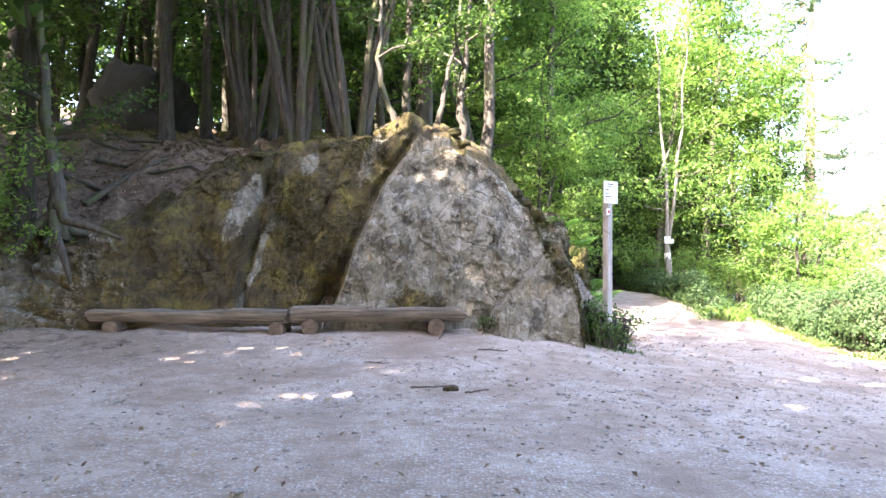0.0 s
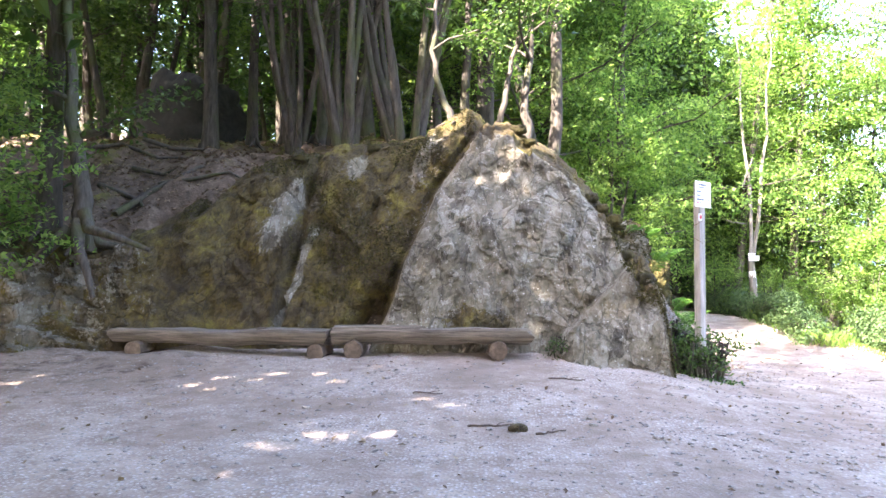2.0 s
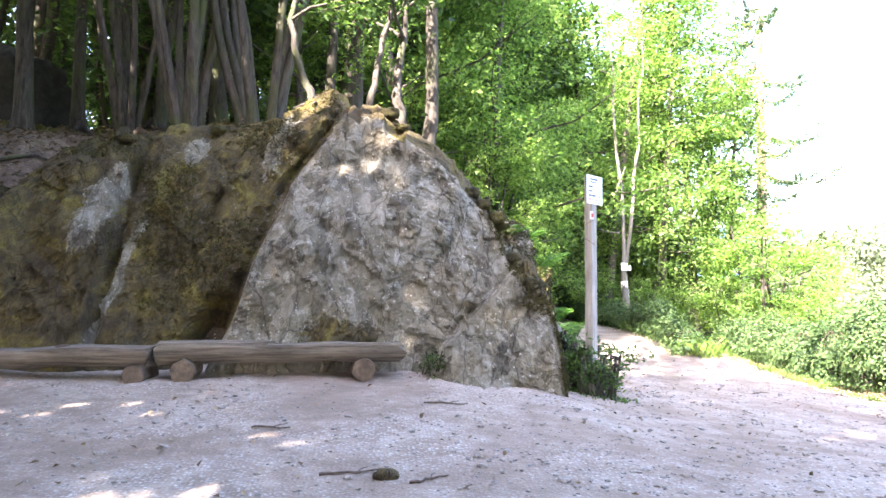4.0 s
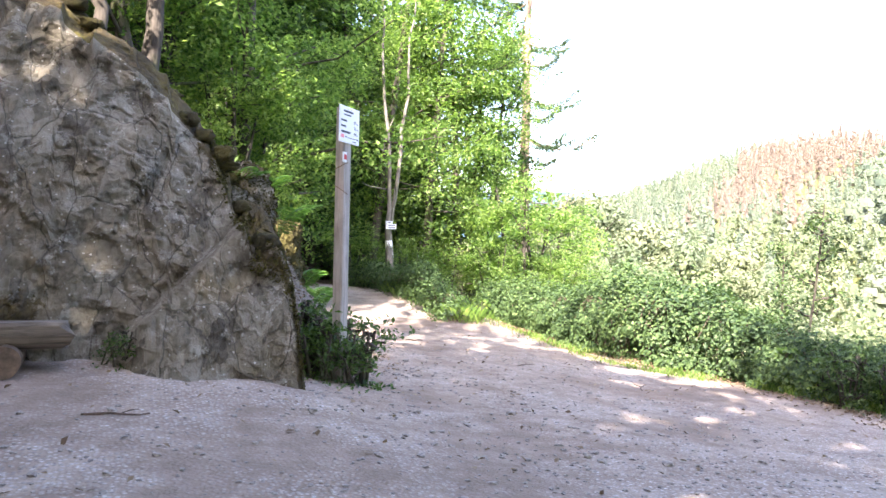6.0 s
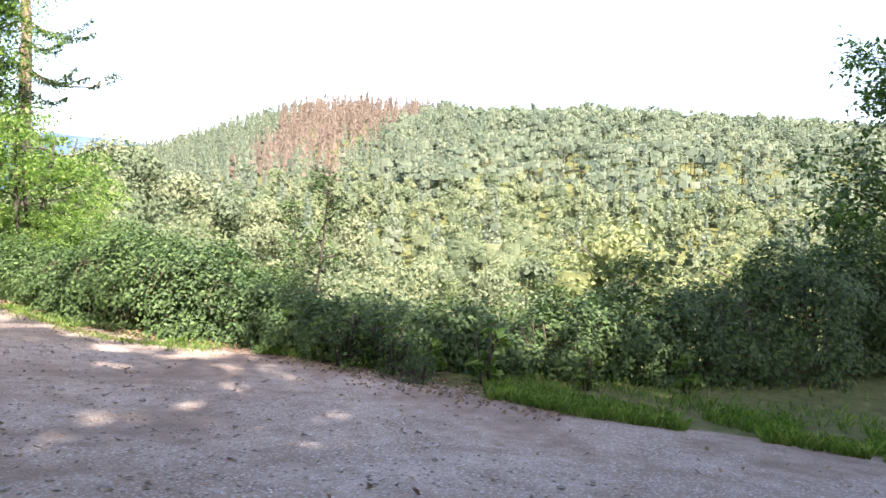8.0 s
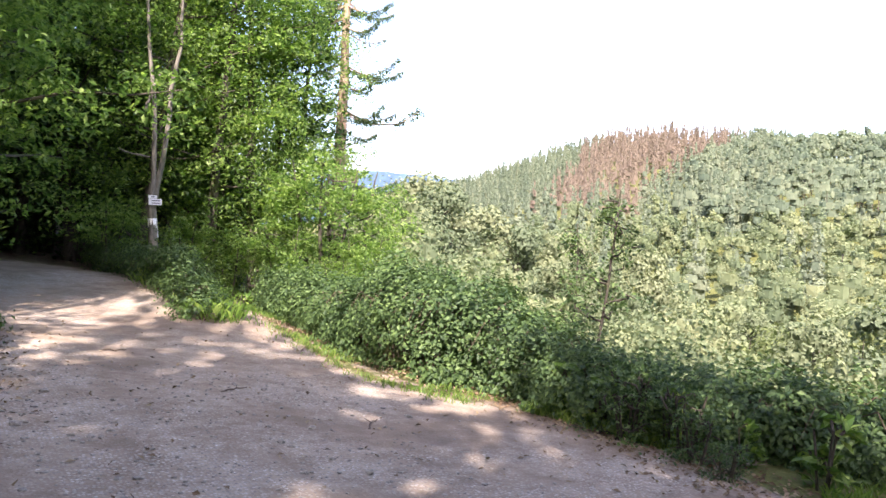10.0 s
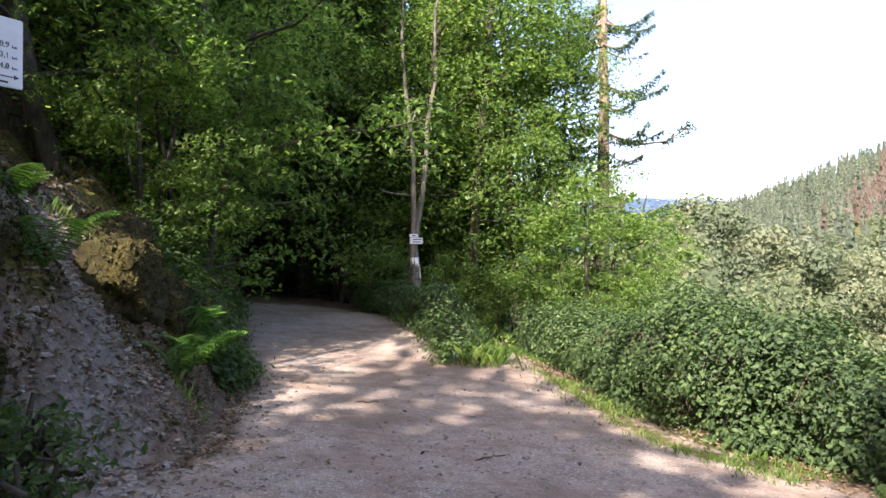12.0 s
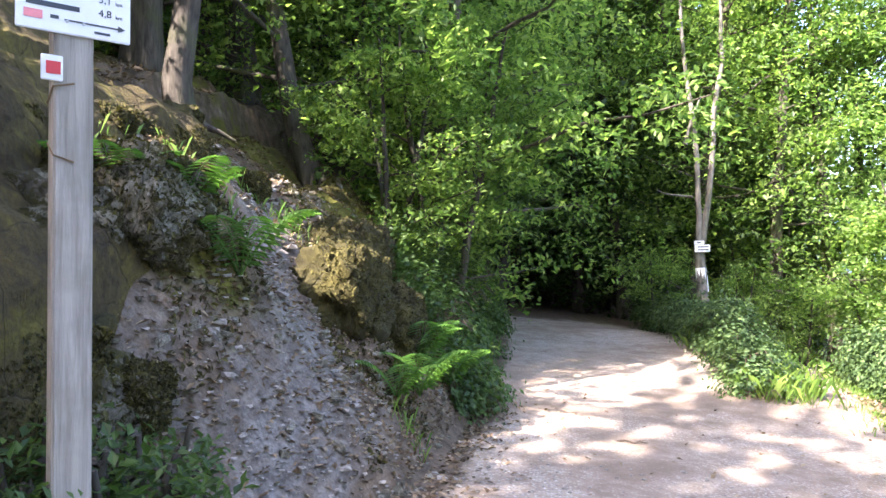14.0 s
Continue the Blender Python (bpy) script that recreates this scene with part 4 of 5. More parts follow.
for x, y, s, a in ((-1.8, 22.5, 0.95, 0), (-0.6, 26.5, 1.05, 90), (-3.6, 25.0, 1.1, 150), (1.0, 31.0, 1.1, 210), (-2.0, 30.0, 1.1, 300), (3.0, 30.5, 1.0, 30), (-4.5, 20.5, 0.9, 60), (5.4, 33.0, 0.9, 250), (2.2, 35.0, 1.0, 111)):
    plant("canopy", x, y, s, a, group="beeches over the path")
for x, y, s, a in ((7.9, 29.0, 0.9, 0), (9.6, 28.3, 0.85, 50), (11.2, 28.8, 0.8, 99), (6.6, 31.5, 1.0, 140), (8.9, 32.0, 1.0, 200), (11.2, 32.5, 1.0, 250), (13.2, 31.0, 0.85, 280),
                   (5.2, 36.0, 1.0, 10), (7.4, 37.0, 1.0, 80), (10, 37, 1.1, 170), (13, 36.5, 1.0, 220), (3.2, 33.5, 1.0, 20), (1.8, 38, 1.0, 65), (4.5, 43, 1.1, 111), (8, 43, 1.1, 190), (0.5, 45, 1.1, 230), (12, 43, 1.0, 300)):
    plant("edge_shade" if x < 7.5 or y > 34 else "edge_tree", x, y, s * (1.45 if x < 11.5 else 1.1), a, group="trees at the wood's edge")
scatter(["tall_a", "tall_c"], [(7.0, 33.5), (9.0, 30.6), (12.2, 30.4), (10.2, 34.8), (5.0, 40), (2.6, 41), (14.2, 33.8), (6.5, 46), (11, 47), (15, 40)], "woodland trees", 0.7, 0.9)
for x, y, s, a in ((6.9, 27.3, 0.55, 0), (8.6, 27.0, 0.5, 80), (9.9, 26.8, 0.5, 160), (11.2, 26.3, 0.7, 40), (12.3, 26.4, 1.3, 240), (13.4, 27.4, 1.3, 100), (12.9, 24.9, 0.7, 300), (11.9, 24.4, 0.45, 20)):
    plant("beech_low", x, y, s, a, group="bushes below the trees", name="bush")

proto("deep_tree", "dark tree deep in the wood", "tree", "leaf_forest", "bark_dark", seed=15, height=13, r=0.16, first=0.05, spread=3.0, clumps=70, count=16, size=0.48, limbs=8, radius=1.35, flat=0.3)
ds = random.Random(9)
for k in range(95):
    x, y = ds.uniform(-34, 20), ds.uniform(36, 64)
    if x > edge_x(y) - 2:
        continue
    plant("deep_tree", x, y, ds.uniform(0.9, 1.3), ds.uniform(0, 360), group="deep wood")
for k in range(26):
    plant("deep_tree", ds.uniform(-34, -17), ds.uniform(8, 36), ds.uniform(0.9, 1.2), ds.uniform(0, 360), group="deep wood")
for k in range(16):
    x, y = ds.uniform(-16, 0), ds.uniform(28, 36)
    plant("deep_tree", x, y, ds.uniform(0.35, 0.55), ds.uniform(0, 360), group="deep wood", label="leafy young tree in the dark wood")

for k in range(20):
    plant("deep_tree", ds.uniform(-8, 13), ds.uniform(44, 58), ds.uniform(0.4, 0.6), ds.uniform(0, 360), group="deep wood", label="leafy young tree in the dark wood")

# twin-stemmed tree that carries the trail signs


def sign_tree(x, y):
    rng = np.random.default_rng(21)
    z = on(x, y)
    ob = thing("tree", pose(x, y, z), "slim twin-stemmed tree with white trail paint", "tree")
    b = Buf()
    tube(b, bent(rng, (0, 0, -0.3), (-0.1, 0, 1.9), 8, 0.015), np.linspace(0.125, 0.1, 8), 10, 0.06)
    tube(b, bent(rng, (-0.12, 0, 1.75), (-0.55, 0.1, 9.5), 14, 0.05), np.linspace(0.075, 0.018, 14), 8, 0.05)
    tube(b, bent(rng, (-0.04, 0, 1.75), (0.55, 0, 9.0), 14, 0.05), np.linspace(0.07, 0.018, 14), 8, 0.05)
    tube(b, bent(rng, (-0.33, 0, 4.0), (0.0, 0, 5.0), 6, 0.03), np.linspace(0.05, 0.01, 6), 6)
    tube(b, bent(rng, (-0.2, 0, 2.9), (-0.95, -0.2, 3.05), 5, 0.03), np.linspace(0.03, 0.008, 5), 5)
    roots(b, rng, 0.14)
    part("trunk", b, M["bark_sign"], ob, smooth=True)
    c = Buf()
    cs = np.array([(rng.normal(0, 1.3), rng.normal(0.3, 1.0), rng.uniform(4.5, 10)) for _ in range(70)])
    leaves(c, sprays(cs, 0.6, 30, rng, 0.14), 0.12, rng)
    part("crown", c, M["leaf_beech"], ob)
    p = Buf()
    tube(p, [(-0.035, 0, 0.92), (-0.05, 0, 1.15), (-0.075, 0, 1.42)], [0.119, 0.116, 0.112], 12)
    part("paint_band", p, M["white_paint"], ob, "white paint band", True)
    q = Buf()
    tube(q, [(0.0, 0, 0.1), (-0.01, 0, 0.3), (-0.015, 0, 0.42)], [0.13, 0.127, 0.125], 12)
    part("red_band", q, M["red_paint"], ob, "worn red paint band", True)
    return ob


sign_tree(7.72, 26.0)


def spruce(x, y, height, r, z=None):
    rng = np.random.default_rng(33)
    z = on(x, y) if z is None else z
    ob = thing("spruce", pose(x, y, z), "tall sparse spruce with a bare sunlit trunk", "tree")
    b, c = Buf(), Buf()
    tube(b, bent(rng, (0, 0, -0.5), (0.1, 0.1, height), 18, 0.03), r * (1 - np.linspace(0, 0.92, 18)), 12, 0.04)
    for k in range(70):
        h = height * rng.uniform(0.16, 0.98)
        a = rng.uniform(0, 6.283)
        L = (height - h) * 0.22 * rng.uniform(0.5, 1.2) + 0.5
        d = np.array([math.cos(a), math.sin(a), 0])
        p = np.array([d * L * t + [0, 0, h - 0.32 * L * math.sin(t * 2.4) + 0.16 * L * t] for t in np.linspace(0, 1, 7)])
        tube(b, p, np.linspace(0.04, 0.008, 7), 5)
        bare = rng.uniform() < 0.35 and h < height * 0.6
        n = int((30 if bare else 150) * L)
        t = rng.uniform(0.25, 1.0, n)
        i = np.minimum(5, (t * 6).astype(int))
        q = p[i] + (p[i + 1] - p[i]) * (t * 6 - i)[:, None]
        side = np.array([-d[1], d[0], 0])
        w = rng.normal(0, 0.16, n) * L * (1.1 - t)
        q = q + side * w[:, None] + np.stack([np.zeros(n), np.zeros(n), -np.abs(rng.normal(0, 0.1, n)) - 0.1 * np.abs(w)], 1)
        leaves(c, q, 0.16, rng, 0.7, 0.3)
    # one long bare arm towards the valley
    p = np.array([(0.1, 0, 7.2), (1.2, -0.5, 6.7), (2.2, -1.0, 6.8), (2.9, -1.35, 7.35)])
    tube(b, p, [0.05, 0.04, 0.03, 0.012], 6)
    q = np.concatenate([sprays([p[2] + (p[3] - p[2]) * t], 0.28, 60, rng, 0.2) for t in (0.0, 0.4, 0.75, 1.0)])
    leaves(c, q, 0.15, rng, 0.7, 0.35)
    part("trunk", b, M["bark_spruce"], ob, smooth=True)
    part("crown", c, M["leaf_spruce"], ob)
    return ob


spruce(16.4, 34.3, 19, 0.33)

# unseen trees added behind the clearing to shade it
proto("shade_tree", "broad leafy tree added unseen to shade the clearing", "tree", "leaf_forest", "bark_grey", seed=14, height=14, r=0.26, first=0.2, spread=4.6, clumps=160, count=26, size=0.38, limbs=14, radius=1.25, flat=0.22)
for x, y, s, a in ((-7.6, 2.6, 1.15, 0), (-11.0, 9.2, 1.1, 140), (-9.2, 6.9, 1.08, 33), (-5.4, 0.2, 1.4, 75), (-13.5, 5.4, 1.1, 60), (-6.6, -3.4, 1.35, 120), (-9.3, -1.6, 1.0, 180), (-1.2, -6.0, 1.35, 240), (3.2, -7.5, 1.35, 300), (-12.5, 2.5, 1.2, 15), (-13, 8, 1.1, 90), (-5.6, -7.5, 1.3, 10),
                   (7.6, -8.0, 1.3, 50), (12, -7, 1.2, 150), (0.5, -12, 1.3, 250), (-11, -7, 1.3, 20), (6, -14, 1.3, 200), (-12, 12, 1.0, 75), (-2.2, -2.8, 1.35, 33), (1.6, -4.2, 1.1, 99), (6.0, -4.4, 1.4, 222), (10.0, -3.2, 1.3, 77), (13.6, -3.6, 1.3, 190)):
    plant("shade_tree", x, y, s, a, group="trees behind the clearing")

# ---- bramble hedge ----


def hedge(name, line, width, label, mat, size, density, seed):
    """A bramble bank along line rows of (x, y, height)."""
    rng = np.random.default_rng(seed)
    line = np.array(line, float)
    seg = np.linalg.norm(np.diff(line[:, :2], axis=0), axis=1)
    cum = np.concatenate([[0], np.cumsum(seg)])
    tx, ty = np.gradient(np.interp(np.linspace(0, cum[-1], 50), cum, line[:, 0])), np.gradient(np.interp(np.linspace(0, cum[-1], 50), cum, line[:, 1]))
    origin = np.array([line[0, 0], line[0, 1], 0.0])
    ob = thing(name, pose(float(line[0, 0]), float(line[0, 1]), 0), label, "hedge")

    def shell(n, depth):
        """Points on the lumpy bank of leaves, and the way they face."""
        s = rng.uniform(0, cum[-1], n)
        x, y, h = (np.interp(s, cum, line[:, k]) for k in range(3))
        k = np.minimum(49, (s / cum[-1] * 50).astype(int))
        L = np.hypot(tx[k], ty[k])
        nx, ny = ty[k] / L, -tx[k] / L
        a = rng.uniform(-0.1, np.pi * 1.03, n)
        lump = 1 + 0.55 * fbm(s, a * 0.8, 0, 3, 0.7, seed) + 0.4 * fbm(s, a, 0, 2, 2.2, seed)
        rad = lump * depth
        off = -np.cos(a) * width * 0.5 * rad
        px, py = x + nx * off, y + ny * off
        pz = terrain(px, py) + np.maximum(0.05, np.sin(np.clip(a, 0.02, 3.12)) ** 0.7 * h * rad)
        return np.stack([px, py, pz], 1) - origin, np.stack([-nx * np.cos(a), -ny * np.cos(a), np.sin(a) + 0.45], 1)

    b = Buf()
    area = cum[-1] * width
    p, q = shell(int(area * density * 0.16), 0.72)
    facing(b, p, q, size * 1.3, rng, 0.4, 0.75)
    p, q = shell(int(area * 55), rng.uniform(0.9, 1.12, int(area * 55)))
    cluster = 42
    around = rng.normal(0, 0.13, (len(p), cluster, 3)) * [1, 1, 0.6]
    fall = -0.9 * (around[..., 0] ** 2 + around[..., 1] ** 2)
    tilt = np.repeat(q, cluster, 0) + 3.0 * around.reshape(-1, 3)
    pts = (p[:, None, :] + around + np.stack([fall * 0, fall * 0, fall], -1)).reshape(-1, 3)
    facing(b, pts, tilt, size * 0.9, rng, 0.3, 0.62)
    # young shoots that stand up out of the bank
    for root_, way in zip(*(v[: int(area * 7)] for v in shell(int(area * 7) + 1, 1.0))):
        reach = rng.uniform(0.2, 0.55)
        t = rng.uniform(0, 1, 16)
        lean = way / np.linalg.norm(way) * 0.6 + np.array([0, 0, 0.6]) + rng.normal(0, 0.2, 3)
        pos = root_ + lean * (reach * t)[:, None] + rng.normal(0, 0.035, (16, 3))
        facing(b, pos, np.tile([0, 0, 1.0], (16, 1)) + rng.normal(0, 0.4, (16, 3)), size * 0.75, rng, 0.2, 0.6)
    part("foliage", b, M[mat], ob)
    st = Buf()
    for _ in range(int(cum[-1] * 14)):
        u = rng.uniform(0, cum[-1])
        cx, cy, ch = (np.interp(u, cum, line[:, q]) for q in range(3))
        ang = rng.uniform(0, 6.283)
        d = np.array([math.cos(ang), math.sin(ang), 0]) * width * rng.uniform(0.2, 0.5)
        z0 = on(cx, cy)
        p0 = np.array([cx, cy, z0 - 0.1]) - origin
        tube(st, [p0, p0 + d * 0.4 + [0, 0, ch * 0.8], p0 + d * 0.8 + [0, 0, ch * 0.95], p0 + d * 1.15 + [0, 0, ch * 0.6]], [0.012, 0.01, 0.008, 0.004], 4)
    part("cane_thicket", st, M["stick"], ob, "arching brown canes")
    return ob


hedge("hedge", [(10.6, 24.5, 0.7), (10.4, 22, 0.9), (10.2, 20, 1.1), (10.0, 18, 1.3), (10.0, 16.4, 1.45), (10.4, 15.2, 1.25), (10.9, 14.2, 0.8)], 1.9, "bramble hedge along the drop, sunlit on top", "leaf_bramble", 0.082, 2300, 1)
hedge("hedge", [(10.8, 14.2, 0.75), (10.95, 12.9, 0.75), (11.4, 11.5, 0.85), (12.3, 10.3, 1.0), (13.8, 9.2, 1.3), (15.6, 8.0, 1.7), (17.5, 6.4, 2.0), (19.5, 4.0, 2.1)], 1.9, "tall dark bramble hedge above the valley", "leaf_bramble", 0.082, 2300, 2)
hedge("hedge", [(7.3, 20.2, 0.25), (7.4, 21.2, 0.5), (7.5, 22.4, 0.72), (7.5, 24.0, 0.7), (7.3, 26.2, 0.5), (7.0, 28.5, 0.65)], 0.9, "bright low bush at the fork of the paths", "leaf_bramble", 0.075, 2400, 3)
hedge("hedge", [(3.3, 17.6, 0.25), (3.25, 18.6, 0.42), (3.2, 20, 0.5), (3.15, 22, 0.5), (2.9, 25, 0.6), (2.5, 30, 0.7)], 1.0, "green undergrowth at the foot of the bank", "leaf_forest", 0.085, 1800, 4)

plant("sapling", 11.45, 14.8, 1.0, 0, group="saplings")
plant("sapling", 11.9, 15.6, 0.85, 70, group="saplings")

# ---- valley trees ----
for x, y, s, a in ((51, 24.5, 1.3, 0), (57, 30, 1.1, 70), (60, 17.5, 1.15, 30), (47, 34, 0.9, 200)):
    plant("valley_round", x, y, s, a, group="round valley trees")
for x, y, s, a in ((48, 78, 1.5, 0), (53, 74, 1.45, 50), (57, 72, 1.35, 100), (45, 70, 1.3, 150), (62, 70, 1.3, 200), (50, 84, 1.5, 260), (66, 62, 1.2, 300), (58, 60, 1.05, 20)):
    plant("valley_tall", x, y, s, a, group="tall valley trees", label="tall tree on the far valley side, paled for haze")
vs = random.Random(3)
for k in range(46):
    az, r = radians(vs.uniform(26, 92)), vs.uniform(26, 95)
    x, y = r * math.sin(az), 6 + r * math.cos(az)
    if x < edge_x(y) + 6:
        continue
    zt = on(x, y)
    s = vs.uniform(0.6, 1.0)
    cap = 1.4 - r * math.tan(radians(vs.uniform(0.6, 5.0)))
    s = min(s, max(0.3, (cap - zt) / 13)) * 0.95
    plant(vs.choice(["valley_tall", "valley_slim", "valley_round"]), x, y, s, vs.uniform(0, 360), group="valley trees")

# ---- far woods ----


def woods(name, label, n, rmin, rmax, az0, az1, mat, kind, hmin, hmax, keep, seed, lobes, cards, unit):
    rng = np.random.default_rng(seed)
    r = np.sqrt(rng.uniform(rmin ** 2, rmax ** 2, n))
    az = rng.uniform(az0, az1, n)
    ok = keep(az, r, rng.uniform(size=n)) & ~((np.abs(r - 272 - 9 * fbm(az, 0, 0, 2, 0.2)) < 4) & (az > 53) & (az < 80))
    r, az = r[ok], az[ok]
    x, y = r * np.sin(np.radians(az)), 6 + r * np.cos(np.radians(az))
    z = terrain(x, y)
    n = len(x)
    H = rng.uniform(hmin, hmax, n)
    stand = (r > 276) & (r < 318) & (az > 53) & (az < 80)
    low = np.where(stand, 0.42, 0.1)
    wide = H * rng.uniform(0.15, 0.21, n) if kind == "cone" else H * rng.uniform(0.26, 0.38, n)
    b = Buf()
    tone = crowns(b, np.stack([x, y, z - 0.3], 1), H, wide, low, kind, lobes, cards, r * unit, rng, np.interp(rmin, [15, 45, 110], [0.2, 0.45, 0.68]))
    k = Buf()
    for i in np.flatnonzero(stand | (rng.uniform(size=n) < 0.04)):
        tube(k, [(x[i], y[i], z[i] - 1), (x[i], y[i], z[i] + H[i] * 0.75)], [0.28, 0.12], 4)
    me = b.mesh(name)
    me.attributes.new("tint", "FLOAT", "POINT").data.foreach_set("value", tone.astype(np.float32))
    ob = part(name, me, M[mat])
    tagged(ob, label, "woods", kind="stuff")
    if k.n:
        part("far_trunks", k, M["bark_grey"], ob)


def brown_zone(az, r):
    mid = 43.5 + (r - 260) / 300 * 9.5
    half = 3.4 + (r - 260) / 300 * 2.4 + 2.6 * fbm(az, r * 0.02, 0, 3, 0.4)
    return (np.abs(az - mid) < half) & (r > 255) & (r < 580)


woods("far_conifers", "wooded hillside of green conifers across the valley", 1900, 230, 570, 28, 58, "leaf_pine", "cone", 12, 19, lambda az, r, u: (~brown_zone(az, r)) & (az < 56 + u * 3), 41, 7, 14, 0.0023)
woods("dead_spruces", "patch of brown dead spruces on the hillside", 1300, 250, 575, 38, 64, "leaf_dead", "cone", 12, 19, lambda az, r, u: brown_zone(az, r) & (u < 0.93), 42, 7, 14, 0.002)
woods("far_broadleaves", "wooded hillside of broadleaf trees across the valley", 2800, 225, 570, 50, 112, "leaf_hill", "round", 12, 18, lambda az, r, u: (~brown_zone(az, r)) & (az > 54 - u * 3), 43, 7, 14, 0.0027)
woods("middle_woods", "conifers and birches above the valley floor, paled for haze", 560, 115, 240, 26, 112, "leaf_valley", "round", 8, 14, lambda az, r, u: r > 0, 45, 11, 28, 0.0034)
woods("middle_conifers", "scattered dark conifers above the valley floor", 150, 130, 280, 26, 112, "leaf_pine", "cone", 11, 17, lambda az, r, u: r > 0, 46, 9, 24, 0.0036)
woods("slope_scrub", "tangled scrub on the slope below the hedge, paled for haze", 330, 18, 50, 34, 98, "leaf_valley", "round", 2.2, 4.6, lambda az, r, u: r * np.sin(np.radians(az)) > edge_x(6 + r * np.cos(np.radians(az))) + 3.5, 47, 9, 40, 0.0065)
woods("valley_woods", "mixed woods on the valley floor, paled for haze", 290, 42, 125, 26, 112, "leaf_valley", "round", 6, 11, lambda az, r, u: r > 0, 44, 12, 56, 0.0044)

# ---- trail post ----


def box(sx, sy, sz, bevel=0.006):
    bm = bmesh.new()
    bmesh.ops.create_cube(bm, size=1)
    bmesh.ops.scale(bm, vec=(sx, sy, sz), verts=bm.verts)
    bmesh.ops.bevel(bm, geom=bm.edges[:], offset=bevel, segments=2, affect="EDGES")
    return bm


def moved(bm, x, y, z):
    bmesh.ops.translate(bm, vec=(x, y, z), verts=bm.verts)
    return bm


PX, PY = 2.75, 12.55
pz = on(PX, PY)
post = thing("trail_post", pose(PX, PY, pz, 0, 0, 47.3), "grey weathered square timber post with trail signs", "sign post")
PH = 2.63 - pz
part("post", moved(box(0.146, 0.1, PH + 0.4, 0.008), 0, 0, PH / 2 - 0.2), M["post_wood"], post)
board = part("sign_board", moved(box(0.42, 0.012, 0.36, 0.004), 0, -0.058, PH - 0.18), M["board"], post, "white distance board")
marker = part("trail_marker", moved(box(0.078, 0.012, 0.1, 0.003), -0.082, -0.057, PH - 0.5), M["board"], post, "small white plate with red square")
part("red_square", moved(box(0.052, 0.004, 0.05, 0.001), -0.078, -0.065, PH - 0.5), M["red_paint"], marker)

# ---- log bench ----


def half_log(name, x0, y0, x1, y1, top, seed, depth=0.36, thick=0.2):
    rng = np.random.default_rng(seed)
    L = math.hypot(x1 - x0, y1 - y0)
    n, k = 40, 14
    xs = np.linspace(0, L, n)
    prof = [(-0.5, 0.0), (-0.25, 0.012), (0, 0.0), (0.25, 0.01), (0.5, 0.0), (0.53, -0.12), (0.5, -0.45), (0.38, -0.75), (0.2, -0.95), (0, -1.0), (-0.2, -0.95), (-0.38, -0.75), (-0.5, -0.45), (-0.53, -0.12)]
    P = np.array([[(x, a * depth, c * thick) for a, c in prof] for x in xs])
    P[..., 1] += 0.03 * fbm(P[..., 0], P[..., 1], P[..., 2], 4, 1.5, seed)
    P[..., 2] += 0.05 * fbm(P[..., 0], P[..., 1] + 4, P[..., 2], 4, 1.3, seed) + 0.012 * fbm(P[..., 0] * 0.3, P[..., 1] * 6, P[..., 2] * 6, 3, 3, seed)
    P[0, :, 0] += 0.03 * rng.normal(size=k)
    P[-1, :, 0] += 0.03 * rng.normal(size=k)
    b = Buf()
    i = np.arange(n - 1)[:, None] * k
    j = np.arange(k)[None, :]
    b.add(P.reshape(-1, 3), np.stack([i + j, i + (j + 1) % k, i + k + (j + 1) % k, i + k + j], -1).reshape(-1, 4))
    for base in (0, (n - 1) * k):
        b.add(P.reshape(-1, 3), np.array([[base + q, base + q + 1, base + (k - 2 - q), base + (k - 1 - q)] for q in range(k // 2 - 1)]))
    turn = math.degrees(math.atan2(y1 - y0, x1 - x0))
    ob = thing(name, pose(x0, y0, top, 0, 0, turn), "rough split-log bench seat, grey and cracked", "bench", "log benches")
    part("seat", b, M["log_wood"], ob)
    return ob


def log_foot(parent, x, y, z, r, length, seed):
    rng = np.random.default_rng(seed)
    b = Buf()
    tube(b, bent(rng, (x, y - length / 2, z), (x, y + length / 2, z), 6, 0.008), [r * 0.97, r, r * 1.02, r, r, r * 0.96], 14, 0.05)
    part("log_foot", b, M["log_end"], parent, "short round log under the seat")


b1 = half_log("log_bench", -5.45, 12.0, -2.3, 11.75, 0.57, 1, 0.38, 0.21)
b2 = half_log("log_bench", -2.25, 11.75, 0.36, 11.85, 0.61, 2, 0.36, 0.21)
for foot_x, par, sd in ((0.42, b1, 1), (0.3, b2, 3), (2.2, b2, 4)):
    log_foot(par, foot_x, 0.0, -0.27, 0.125, 0.52, sd)
log_foot(b1, 3.02, 0.0, -0.27, 0.12, 0.46, 8)
# splintered layer on top of the second seat
sp = Buf()
rngs = np.random.default_rng(5)
for k in range(7):
    y0 = -0.14 + 0.045 * k
    L = 1.05 + rngs.uniform(-0.25, 0.2)
    x = np.linspace(0.02, L, 10)
    tube(sp, np.stack([x, np.full(10, y0) + rngs.normal(0, 0.004, 10), 0.012 + 0.01 * np.sin(x * 3 + k)], 1), np.linspace(0.026, 0.012, 10), 6)
part("splintered_top", sp, M["log_wood"], b2, "pale splintered wood layer")
kn = Buf()
tube(kn, [(2.2, -0.06, -0.01), (2.21, -0.06, 0.02), (2.21, -0.06, 0.045)], [0.09, 0.085, 0.05], 10)
part("knot", kn, M["stick"], b1, "dark wooden knot")

# ---- writing and plates on the post ----


